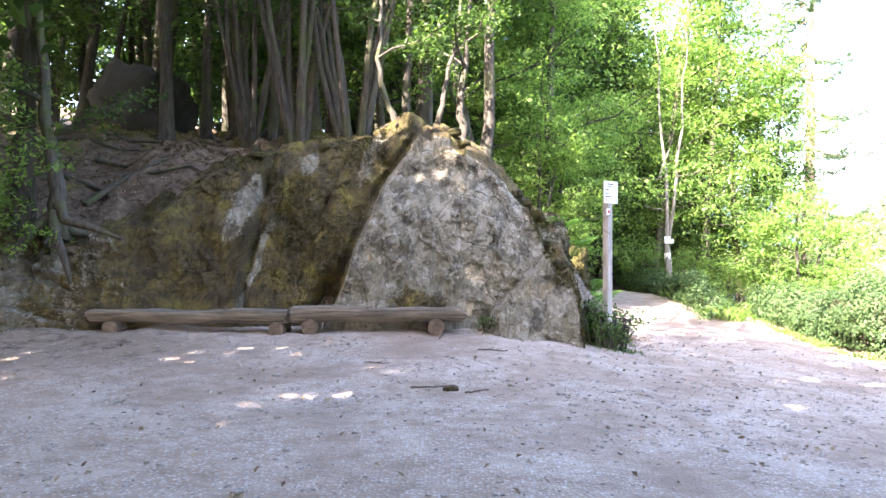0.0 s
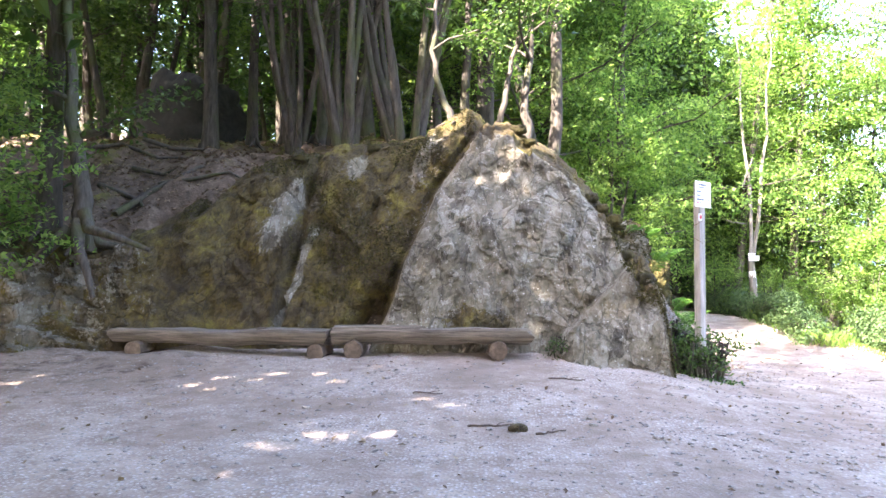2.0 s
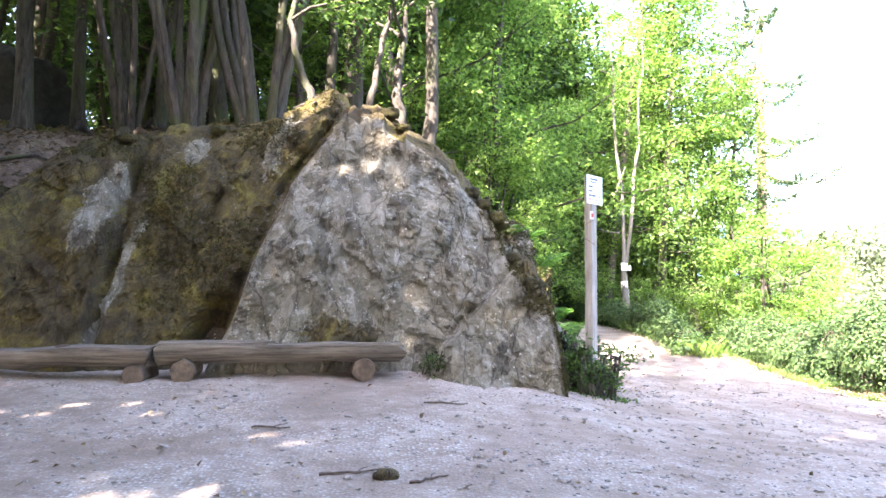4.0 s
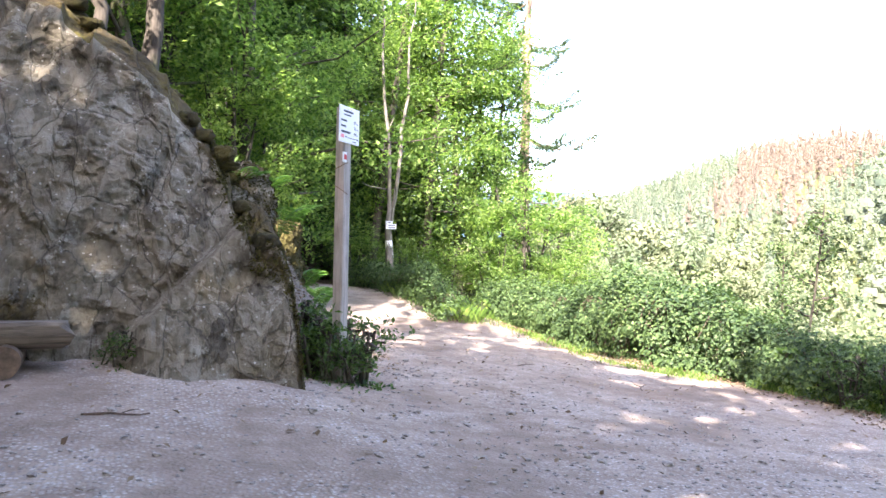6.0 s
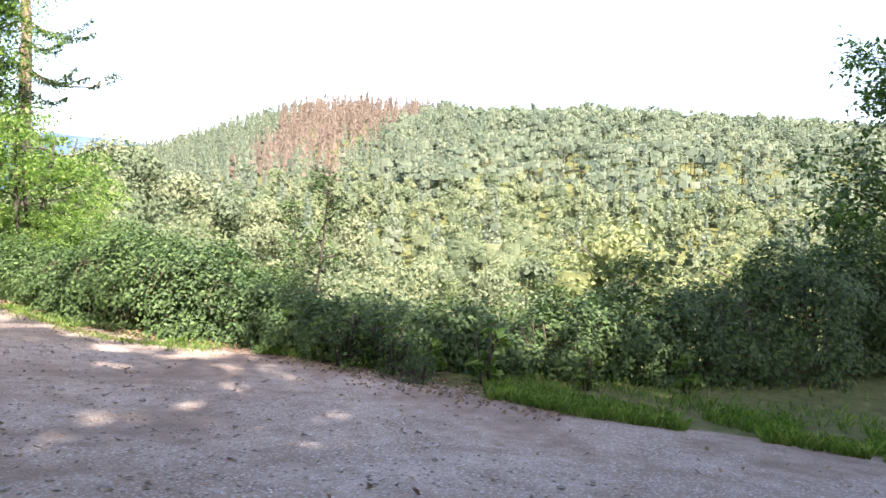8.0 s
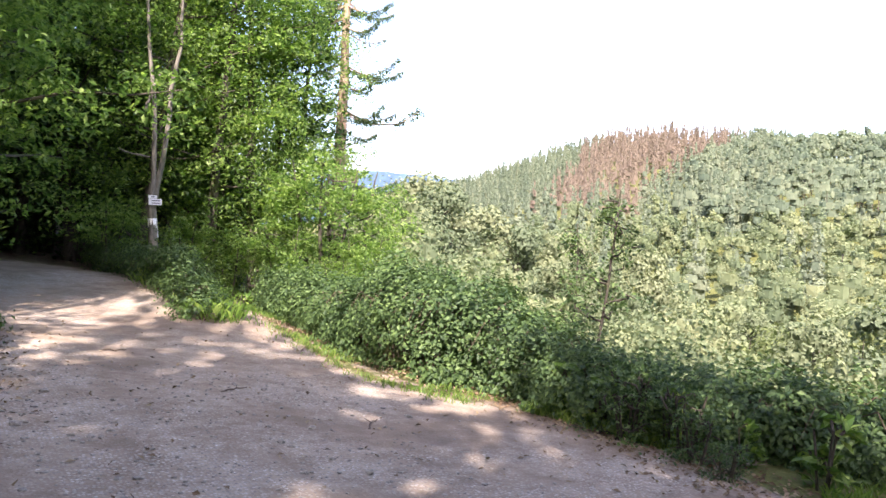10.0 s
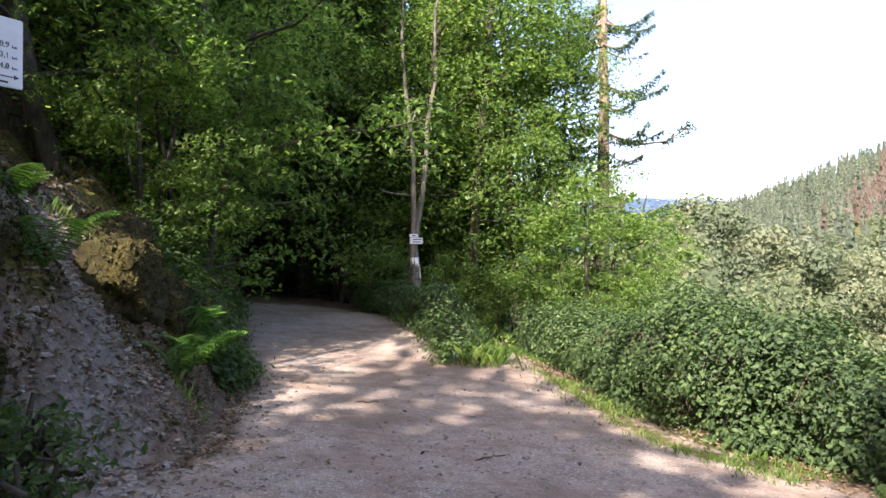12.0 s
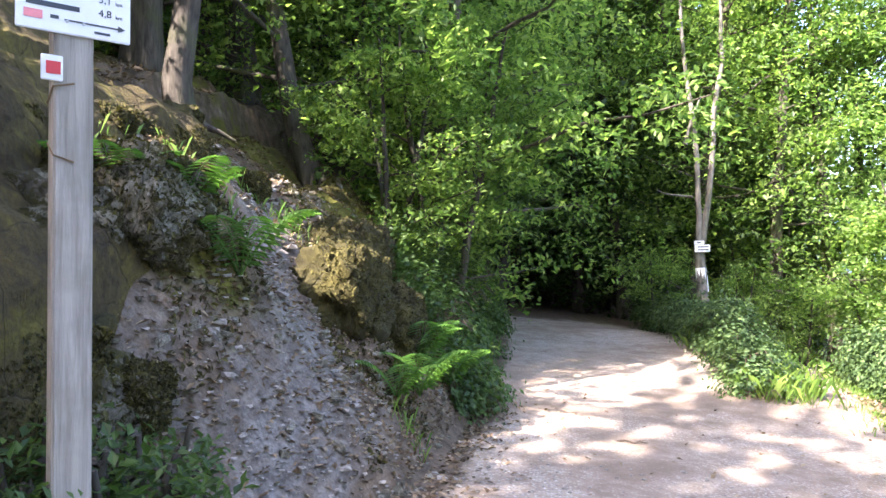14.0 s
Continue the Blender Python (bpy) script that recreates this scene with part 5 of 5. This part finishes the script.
def words(text, size, name="lettering"):
    cu = bpy.data.curves.new(name, "FONT")
    cu.body, cu.size, cu.extrude = text, size, 0.0008
    tmp = new("tmp_text", cu)
    me = bpy.data.meshes.new_from_object(tmp.evaluated_get(bpy.context.evaluated_depsgraph_get()))
    bpy.data.objects.remove(tmp)
    bpy.data.curves.remove(cu)
    return me


def flat_words(text, size, x, y, z, parent):
    me = words(text, size)
    ob = part("lettering", me, M["ink"], parent)
    ob.matrix_basis = pose(x, y, z, 90, 0, 0)
    return ob


BY = -0.0655
for txt, dz in (("0,9", 0.205), ("3,1", 0.15), ("4,8", 0.095)):
    flat_words(txt, 0.042, 0.085, BY, PH - 0.36 + dz, board)
    flat_words("km", 0.022, 0.15, BY, PH - 0.36 + dz, board)


def bar(name, w, h, x, z, mat):
    return part(name, moved(box(w, 0.002, h, 0.0004), x, BY, z), M[mat], board)


for w, h, x, dz in ((0.2, 0.02, -0.03, 0.31), (0.15, 0.014, -0.05, 0.275), (0.12, 0.018, -0.12, 0.215), (0.1, 0.018, -0.13, 0.16), (0.19, 0.02, -0.08, 0.105), (0.03, 0.014, -0.075, 0.06), (0.06, 0.01, 0.1, 0.025)):
    bar("text_bar", w, h, x, PH - 0.36 + dz, "ink")
bar("colour_field", 0.065, 0.034, -0.15, PH - 0.36 + 0.06, "pink_paint")
bar("arrow_shaft", 0.2, 0.006, 0.06, PH - 0.36 + 0.055, "ink")
tip = bmesh.new()
vs4 = [tip.verts.new(c) for c in ((0.16, BY - 0.001, PH - 0.318), (0.16, BY - 0.001, PH - 0.292), (0.19, BY - 0.001, PH - 0.305))]
tip.faces.new(vs4)
part("arrow_head", tip, M["ink"], board)
for x in (-0.03, 0.03):
    for dz in (0.05, 0.33):
        s = Buf()
        tube(s, [(x, BY + 0.002, PH - 0.36 + dz), (x, BY - 0.002, PH - 0.36 + dz), (x, BY - 0.003, PH - 0.36 + dz)], [0.006, 0.006, 0.003], 8)
        part("screw", s, M["screw"], board)
# old twine round the post
for dz, sk in ((0.62, 0.05), (0.78, -0.06)):
    tw = Buf()
    tube(tw, [(-0.076, 0.05, PH - dz), (-0.076, -0.053, PH - dz + sk), (0.0, -0.054, PH - dz + sk * 1.4)], [0.004, 0.004, 0.004], 5)
    part("twine", tw, M["litter"], post, "loop of pale twine")

# sign plates on the twin-stemmed tree
stz = on(7.72, 26.0)
plate = thing("trail_sign", pose(7.66, 25.84, stz + 1.82, 0, 0, -12), "small white trail sign nailed to the tree", "sign")
part("plate", box(0.3, 0.02, 0.15, 0.004), M["board"], plate)
part("top_plate", moved(box(0.2, 0.018, 0.08, 0.003), -0.06, -0.01, 0.12), M["board"], plate)
for k in (-0.03, 0.03):
    part("text_bar", moved(box(0.2, 0.004, 0.02, 0.0005), 0.02, -0.0125, k), M["ink"], plate)
part("text_bar", moved(box(0.08, 0.004, 0.025, 0.0005), -0.06, -0.0215, 0.12), M["ink"], plate)

# ---- plants ----


def fern(x, y, size, seed, label):
    rng = np.random.default_rng(seed)
    ob = thing("fern", pose(x, y, on(x, y)), label, "fern", "ferns on the bank")
    for k in range(9):
        b = Buf()
        a = k * 0.698 + rng.uniform(-0.25, 0.25)
        d = np.array([math.cos(a), math.sin(a), 0])
        sd = np.array([-d[1], d[0], 0])
        L = size * rng.uniform(0.8, 1.1)
        t = np.linspace(0, 1, 18)
        spine = d[None, :] * (L * 0.7 * t)[:, None] + np.array([0, 0, 1.0])[None, :] * (L * (1.35 * t - 0.8 * t ** 2.0))[:, None]
        tube(b, spine, np.linspace(0.006, 0.0015, 18), 4)
        for i in range(2, 18):
            w = L * 0.26 * math.sin(math.pi * (0.12 + 0.88 * t[i])) ** 0.8
            for s in (-1, 1):
                p, q = spine[i], spine[i] + sd * s * w + d * w * 0.35 - np.array([0, 0, w * 0.25])
                m = (p + q) / 2 + np.array([0, 0, 0.01])
                hw = d * L * 0.024
                b.add([p - hw, m - hw * 1.1, q, m + hw * 1.1], [[0, 1, 2, 3]])
        part("frond", b, M["leaf_fern"], ob)
    return ob


for k, (x, y, s) in enumerate(((2.15, 14.55, 0.75), (2.5, 14.75, 0.75), (3.4, 16.7, 0.8), (3.3, 17.3, 0.75), (3.5, 17.9, 0.7), (1.9, 14.2, 0.6), (3.3, 16.2, 0.6))):
    fern(x, y, s, k, "bright green fern growing from the bank")

proto("weed", "leafy green weeds round the foot of the post", "plant", "leaf_forest", "bark_dark", seed=31, height=0.55, r=0.008, first=0.1, spread=0.3, clumps=40, count=22, size=0.06, stems=4, splay=0.3, limbs=12, radius=0.16)
for x, y, s in ((2.5, 12.35, 0.9), (2.75, 12.4, 1.0), (2.95, 12.55, 1.1), (2.55, 12.75, 1.2), (2.4, 12.6, 1.1), (2.3, 13.0, 1.3), (2.75, 12.95, 1.2), (2.1, 12.25, 0.5), (1.7, 12.0, 0.4), (1.2, 11.95, 0.4), (0.75, 12.0, 0.6), (2.6, 13.4, 1.2)):
    plant("weed", x, y, s, rs.uniform(0, 360), name="weed", group="weeds by the rock")
proto("dock", "upright leafy weed at the hedge foot", "plant", "grass", "bark_dark", seed=32, height=0.7, r=0.008, first=0.05, spread=0.25, clumps=26, count=8, size=0.2, stems=3, splay=0.15, limbs=9, radius=0.14)
for x, y, s in ((10.35, 10.6, 0.9), (10.1, 12.2, 0.8), (9.9, 13.0, 0.7), (10.3, 11.4, 0.6), (11.3, 9.6, 0.6), (12.4, 8.6, 0.7), (8.1, 20.6, 0.6), (10.0, 13.6, 0.8)):
    plant("dock", x, y, s, rs.uniform(0, 360), name="weed", group="weeds by the hedge")
proto("spill", "soft green herbs spilling from the hedge", "plant", "leaf_bramble", "bark_dark", seed=33, height=0.7, r=0.008, first=0.05, spread=0.5, clumps=60, count=26, size=0.06, stems=5, splay=0.3, limbs=15, radius=0.2)
for x, y, s in ((10.05, 12.7, 1.1), (10.1, 12.0, 1.0), (9.8, 11.6, 0.7), (9.75, 12.5, 0.8), (10.3, 13.4, 1.1), (9.6, 11.1, 0.5)):
    plant("spill", x, y, s, rs.uniform(0, 360), name="herbs", group="herbs by the hedge")

# brambly tree that rises at the hedge's far end
proto("hedge_tree", "dark dense tree rising behind the hedge", "tree", "leaf_forest", "bark_dark", seed=34, height=6.2, r=0.09, first=0.05, spread=1.9, clumps=230, count=34, size=0.13, limbs=22, radius=0.6)
plant("hedge_tree", 18.3, 6.6, 1.0, 20, group="hedge trees")
plant("hedge_tree", 20.5, 5.2, 1.15, 120, group="hedge trees")


def blades(name, label, pts, size, seed, mat="grass", width=0.09):
    rng = np.random.default_rng(seed)
    n = len(pts)
    b = Buf()
    a = rng.uniform(0, 6.283, n)
    h = size * rng.uniform(0.4, 1.2, n)
    d = np.stack([np.cos(a), np.sin(a), np.zeros(n)], 1)
    s = np.stack([-np.sin(a), np.cos(a), np.zeros(n)], 1) * (h * width)[:, None]
    up = np.array([0, 0, 1.0])[None, :] * h[:, None]
    v = np.stack([pts - s, pts + s, pts + up * 0.85 + d * (h * 0.35)[:, None] + s * 0.4, pts + up + d * (h * 0.6)[:, None]], 1)
    b.add(v.reshape(-1, 3), np.arange(4 * n).reshape(n, 4))
    return tagged(part(name, b, M[mat]), label, "grass", kind="stuff")


rg = np.random.default_rng(51)
n = 17000
y = rg.uniform(4.5, 14, n)
vx = np.interp(y, [4, 7, 9, 10, 12, 14], [10.4, 10.0, 9.4, 9.3, 9.9, 9.5])
x = vx + rg.exponential(0.75, n)
ok = (x < edge_x(y)) & (fbm(x, y, 0, 3, 1.2) > -0.12)
x, y = x[ok], y[ok]
blades("verge_grass", "short green grass along the hedge foot", np.stack([x, y, terrain(x, y) - 0.01], 1), 0.13, 1)
n = 5000
y = rg.uniform(14.2, 24, n)
x = np.interp(y, [14, 16, 20, 26], [9.2, 8.7, 9.0, 9.9]) + rg.normal(0, 0.28, n)
ok = fbm(x, y, 0, 3, 1.0) > -0.05
x, y = x[ok], y[ok]
blades("path_grass", "yellowing grass strip beside the lower path", np.stack([x, y, terrain(x, y) - 0.01], 1), 0.09, 2)
n = 1500
y = rg.uniform(20.0, 24.5, n)
x = 7.65 + rg.normal(0, 0.28, n)
blades("fork_grass", "tall dry grass at the fork of the paths", np.stack([x, y, terrain(x, y) - 0.01], 1), 0.3, 3, width=0.012)

# leaf litter on the bank and below the hedge
n = 15000
y = rg.uniform(13.2, 24, n)
x = bank_x(y) + 0.25 - rg.gamma(2.0, 0.75, n) + 0.35 * fbm(y, 0, 0, 3, 0.8) + rg.exponential(0.16, n)
n2 = 4000
y2 = rg.uniform(9, 22, n2)
x2 = np.interp(y2, [9, 11.5, 14, 16, 20, 22], [9.6, 9.7, 9.9, 9.3, 9.2, 9.4]) + rg.normal(0, 0.4, n2)
n3 = 22000
x3, y3 = rg.uniform(-9, 1.0, n3), rg.uniform(12.6, 20, n3)
n4 = 1400
x4, y4 = rg.uniform(-5, 9.5, n4), rg.uniform(3, 20, n4)
lx, ly = np.concatenate([x, x2, x3, x4]), np.concatenate([y, y2, y3, y4])
ok = ~((lx > bank_x(ly) - 0.2) & (lx < 6) & (ly > 20))
lx, ly = lx[ok], ly[ok]
lb = Buf()
leaves(lb, np.stack([lx, ly, terrain(lx, ly) + 0.012], 1), 0.06, rg, 0.3, 0.6)
tagged(part("leaf_litter", lb, M["litter"]), "dry brown leaves scattered on the ground", "leaf litter", kind="stuff")


def pebbles(name, label, x, y, size, seed, mat="stone"):
    rng = np.random.default_rng(seed)
    n = len(x)
    z = terrain(x, y)
    base = np.array([[1, 0, 0], [0, 1, 0], [-1, 0, 0], [0, -1, 0], [0.6, 0.6, 0.75], [-0.6, 0.6, 0.7], [-0.6, -0.6, 0.75], [0.6, -0.6, 0.7]], float)
    s = size * rng.lognormal(0, 0.45, n)
    k = base[None] * (1 + rng.normal(0, 0.2, (n, 8, 3))) * s[:, None, None] * np.array([1, 0.8, 0.6])
    a = rng.uniform(0, 6.283, n)
    c, q = np.cos(a)[:, None], np.sin(a)[:, None]
    v = np.stack([k[..., 0] * c - k[..., 1] * q, k[..., 0] * q + k[..., 1] * c, k[..., 2]], -1) + np.stack([x, y, z], 1)[:, None, :]
    f = np.array([[4, 5, 6, 7], [0, 1, 5, 4], [1, 2, 6, 5], [2, 3, 7, 6], [3, 0, 4, 7]])
    b = Buf()
    b.add(v.reshape(-1, 3), (f[None] + 8 * np.arange(n)[:, None, None]).reshape(-1, 4))
    return tagged(part(name, b, M[mat]), label, "gravel", kind="stuff")


n = 20000
x, y = rg.uniform(-6, 9.3, n), rg.uniform(2.2, 17, n)
near = fbm(x, y, 9, 3, 0.5) + 0.25
ok = (x < bank_x(y) + 6) & (y < np.where(x < 2.2, 11.4, 20)) & (x > np.where(y > 13, bank_x(y), -9)) & (rg.uniform(size=n) < near + 0.3)
pebbles("gravel", "loose pale gravel on the clearing", x[ok], y[ok], 0.014, 1)
n = 2600
y = rg.uniform(13.2, 19, n)
x = gully_x(y) + rg.normal(0, 0.5, n)
pebbles("scree", "broken grey slate on the bank", x, y, 0.019, 2)

# single sticks and lumps on the clearing


def twig(x, y, turn, L, seed, label="thin dark stick lying on the gravel"):
    rng = np.random.default_rng(seed)
    ob = thing("stick", pose(x, y, on(x, y) + 0.012, 0, 0, turn), label, "stick", "sticks on the gravel")
    b = Buf()
    line = bent(rng, (-L / 2, 0, 0), (L / 2, 0, 0.004), 8, 0.01)
    tube(b, line, np.linspace(0.011, 0.005, 8), 6)
    tube(b, [line[4], line[4] + [0.05, 0.06, 0.01], line[4] + [0.1, 0.1, 0.008]], [0.005, 0.004, 0.002], 5)
    part("twig", b, M["stick"], ob)


twig(0.75, 10.5, -12, 0.42, 1)
twig(-0.75, 9.6, -8, 0.32, 2)
twig(-0.05, 8.45, 12, 0.45, 3)
twig(0.45, 8.3, 30, 0.3, 4)
twig(6.2, 15.0, 20, 0.35, 5)
twig(5.4, 17.6, -10, 0.3, 6)
twig(7.1, 13.4, 50, 0.4, 7)
clod = boulder("moss_clod", 0.17, 8.36, on(0.17, 8.36) + 0.02, 0.085, 0.06, 0.035, 8.0, "small clump of moss lying on the gravel", 1.2, 20)

# mossy blocks that stick out of the bank
for k, (x, y, sx, sy, sz, up, mo) in enumerate(((1.95, 13.5, 0.55, 0.5, 0.4, 0.0, 0.7), (1.6, 14.2, 0.6, 0.5, 0.35, 0.05, 0.75), (1.3, 15.1, 0.6, 0.6, 0.4, 0.0, 0.8), (2.3, 13.75, 0.35, 0.3, 0.3, 0.0, 0.45),
                                              (2.75, 17.0, 0.45, 0.7, 0.38, 0.0, 1.0), (2.35, 17.8, 0.5, 0.7, 0.42, 0.05, 0.95), (3.05, 17.6, 0.3, 0.5, 0.3, -0.05, 1.0), (1.8, 18.9, 0.5, 0.6, 0.35, 0.05, 0.8), (2.0, 14.9, 0.35, 0.4, 0.28, 0.0, 0.6),
                                              (1.0, 16.3, 0.6, 0.6, 0.4, 0.05, 0.75), (2.75, 16.6, 0.7, 0.9, 0.65, 0.02, 1.0), (2.95, 17.3, 0.6, 0.9, 0.6, -0.04, 1.0), (2.5, 17.2, 0.7, 0.8, 0.7, 0.05, 0.95), (2.4, 17.9, 0.8, 0.9, 0.7, 0.05, 0.9), (1.85, 13.4, 0.9, 0.7, 0.6, -0.12, 0.5), (1.5, 14.05, 1.0, 0.8, 0.6, -0.12, 0.6), (1.95, 14.35, 0.7, 0.6, 0.6, 0.05, 0.5), (1.3, 14.8, 0.9, 0.9, 0.5, -0.35, 0.65), (1.5, 13.9, 0.5, 0.4, 0.45, 0.2, 0.6), (2.5, 16.3, 0.3, 0.4, 0.25, 0.0, 0.9), (1.6, 16.9, 0.4, 0.4, 0.3, 0.05, 0.8))):
    boulder("mossy_block", x, y, on(x, y) + up - 0.08, sx * 0.58, sy * 0.62, sz * 0.66, 20.0 + k, "rough mossy rock sticking out of the bank", mo, 52, "bank_rock")

# exposed roots at the clearing's corner and on the bank


def root(pts, r, parent=None):
    b = Buf()
    p = np.array([(x, y, on(x, y) + dz) for x, y, dz in pts])
    tube(b, p, np.linspace(r, r * 0.3, len(p)), 7, 0.08)
    ob = part("root", b, M["bark_grey"], smooth=True)
    tagged(ob, "bare grey root running over the bank", "root", "bare roots")


root([(-6.2, 13.3, 0.05), (-5.9, 13.9, 0.04), (-5.3, 14.5, 0.05), (-4.8, 15.3, 0.0)], 0.07)
root([(-5.9, 14.2, 0.05), (-5.2, 14.0, 0.07), (-4.7, 14.3, 0.05), (-4.2, 14.2, 0.0)], 0.045)
root([(-7.2, 14.6, 0.06), (-6.5, 14.2, 0.07), (-6.0, 13.7, 0.05), (-5.6, 13.3, 0.0)], 0.06)
root([(-8.2, 15.8, 0.05), (-7.5, 15.9, 0.07), (-6.6, 15.6, 0.05), (-6.0, 15.8, 0.0)], 0.055)
root([(-7.4, 16.6, 0.05), (-6.6, 16.2, 0.06), (-5.9, 16.4, 0.05), (-5.2, 16.3, 0.0)], 0.05)
root([(-6.9, 15.2, 0.05), (-6.2, 15.0, 0.05), (-5.5, 15.2, 0.02)], 0.05)
root([(1.9, 17.0, 0.04), (2.3, 17.1, 0.05), (2.7, 16.8, 0.03)], 0.03)
root([(1.6, 17.6, 0.04), (2.1, 17.9, 0.05), (2.4, 18.3, 0.0)], 0.03)

# moss and small herbs clinging to the bank
n = 26000
y = rg.uniform(12.9, 21, n)
x = bank_x(y) - rg.uniform(0.1, 2.6, n)
gully = gully_x(y)
ok = (fbm(x, y, 3, 4, 1.1) > -0.02) & (np.abs(x - gully) > 0.35)
x, y = x[ok], y[ok]
mt = Buf()
leaves(mt, np.stack([x, y, terrain(x, y) + 0.02], 1), 0.055, rg, 0.9, 0.5)
tagged(part("bank_moss", mt, M["moss_tuft"]), "olive moss tufts covering the bank", "moss", kind="stuff")
n = 3000
y = rg.uniform(13.0, 20, n)
x = bank_x(y) - rg.uniform(0.0, 2.0, n)
ok = fbm(x, y, 8, 3, 1.5) > 0.25
blades("bank_grass", "thin dry grass tufts on the bank", np.stack([x[ok], y[ok], terrain(x[ok], y[ok]) - 0.01], 1), 0.16, 7, width=0.03)


def bracket(x, y, z):
    """Pale shelf of fungus on the rocks."""
    ob = thing("fungus", pose(x, y, z, 0, 0, -40), "pale bracket fungus on the mossy bank", "fungus")
    for k, (dx, dz, r) in enumerate(((0.0, 0.035, 0.06), (0.025, 0.0, 0.052), (-0.015, -0.03, 0.04))):
        b = Buf()
        tube(b, [(dx, 0, dz - 0.012), (dx, 0, dz), (dx, 0, dz + 0.014)], [r * 0.75, r, r * 0.6], 14, 0.08)
        part("cap", b, M["fungus"], ob, smooth=True)


bracket(2.12, 14.15, on(2.12, 14.15) + 0.12)


# broken slate and dead leaves on the bank
n = 1500
y = rg.uniform(12.9, 19.5, n)
x = bank_x(y) - rg.uniform(-0.1, 2.2, n)
cube = np.array([(a, b_, c) for a in (-1, 1) for b_ in (-1, 1) for c in (-1, 1)], float)
quads = np.array([(0, 1, 3, 2), (4, 6, 7, 5), (0, 4, 5, 1), (2, 3, 7, 6), (0, 2, 6, 4), (1, 5, 7, 3)])
size = 0.014 + 0.05 * rg.random(n) ** 3
shape = cube[None] * np.stack([np.ones(n), rg.uniform(0.5, 0.9, n), rg.uniform(0.25, 0.6, n)], 1)[:, None, :] * rg.uniform(0.5, 1.05, (n, 8, 3)) * size[:, None, None]
turn = rg.uniform(0, 6.283, n)[:, None]
tip = rg.uniform(-0.6, 0.6, n)[:, None]
sx_, sz_ = shape[..., 0] * np.cos(tip) - shape[..., 2] * np.sin(tip), shape[..., 0] * np.sin(tip) + shape[..., 2] * np.cos(tip)
chips = np.stack([x[:, None] + sx_ * np.cos(turn) - shape[..., 1] * np.sin(turn), y[:, None] + sx_ * np.sin(turn) + shape[..., 1] * np.cos(turn), terrain(x, y)[:, None] + 0.004 + sz_], -1)
cb = Buf()
cb.add(chips.reshape(-1, 3), (quads[None] + (np.arange(n) * 8)[:, None, None]).reshape(-1, 4))
chip_ob = part("slate_chips", cb, M["rock"])
tagged(chip_ob, "broken grey slate chips lying on the bank", "stones", kind="stuff")
n = 5200
y = rg.uniform(12.9, 20.5, n)
x = bank_x(y) - rg.uniform(0.0, 2.8, n)
ok = (fbm(x, y, 5, 3, 1.2) > 0.0) & (np.abs(x - (gully_x(y))) > 0.45)
db = Buf()
leaves(db, np.stack([x[ok], y[ok], terrain(x[ok], y[ok]) + 0.012], 1), 0.045, rg, 0.6, 0.5)
tagged(part("bank_litter", db, M["litter"]), "dry brown leaves caught on the bank", "leaf litter", kind="stuff")


# shaggy moss on the outcrop's flank and on the blocks of the bank


def mossed(ob, n, size, west, cover, rng, where=None):
    me = ob.data
    v = np.empty(len(me.vertices) * 3)
    me.vertices.foreach_get("co", v)
    v = v.reshape(-1, 3) + np.array(ob.location)
    q = np.array([tuple(f.vertices)[:3] for f in me.polygons] + [(f.vertices[0], f.vertices[2], f.vertices[-1]) for f in me.polygons])
    A, B, C = v[q[:, 0]], v[q[:, 1]], v[q[:, 2]]
    no = np.cross(B - A, C - A)
    ar = np.linalg.norm(no, axis=1)
    i = rng.choice(len(ar), n * 6, p=ar * (A[:, 0] > west) / (ar * (A[:, 0] > west)).sum())
    s1, s2 = rng.uniform(size=(n * 6, 1)), rng.uniform(size=(n * 6, 1))
    s1, s2 = np.where(s1 + s2 > 1, 1 - s1, s1), np.where(s1 + s2 > 1, 1 - s2, s2)
    p = A[i] + (B - A)[i] * s1 + (C - A)[i] * s2
    ok = (p[:, 2] > terrain(p[:, 0], p[:, 1]) - 0.03) & (fbm(p[:, 0], p[:, 1], p[:, 2], 4, 1.6, 3) > cover)
    if where:
        ok = ok & where(p)
    p = p[ok][:n]
    if not len(p):
        return
    b = Buf()
    leaves(b, p - np.array(ob.location), size, rng, 0.9, 0.5)
    part("moss", b, M["moss_tuft"], ob)


mr = np.random.default_rng(31)
mossed(rock, 9000, 0.045, 1.5, 0.02, mr, lambda p: p[:, 2] > rock_top(p[:, 0]) - 0.35)
mossed(rock, 30000, 0.04, -5.0, 0.02, mr, lambda p: (p[:, 0] < slab_edge(p[:, 2]) - 0.1) & ((p[:, 0] > -3.2) | (p[:, 2] > rock_top(p[:, 0]) - 0.25)))
for ob in [o for o in bpy.data.objects if o.name.startswith("mossy_block")]:
    mossed(ob, 3000, 0.05, -99.0, -0.16, mr)
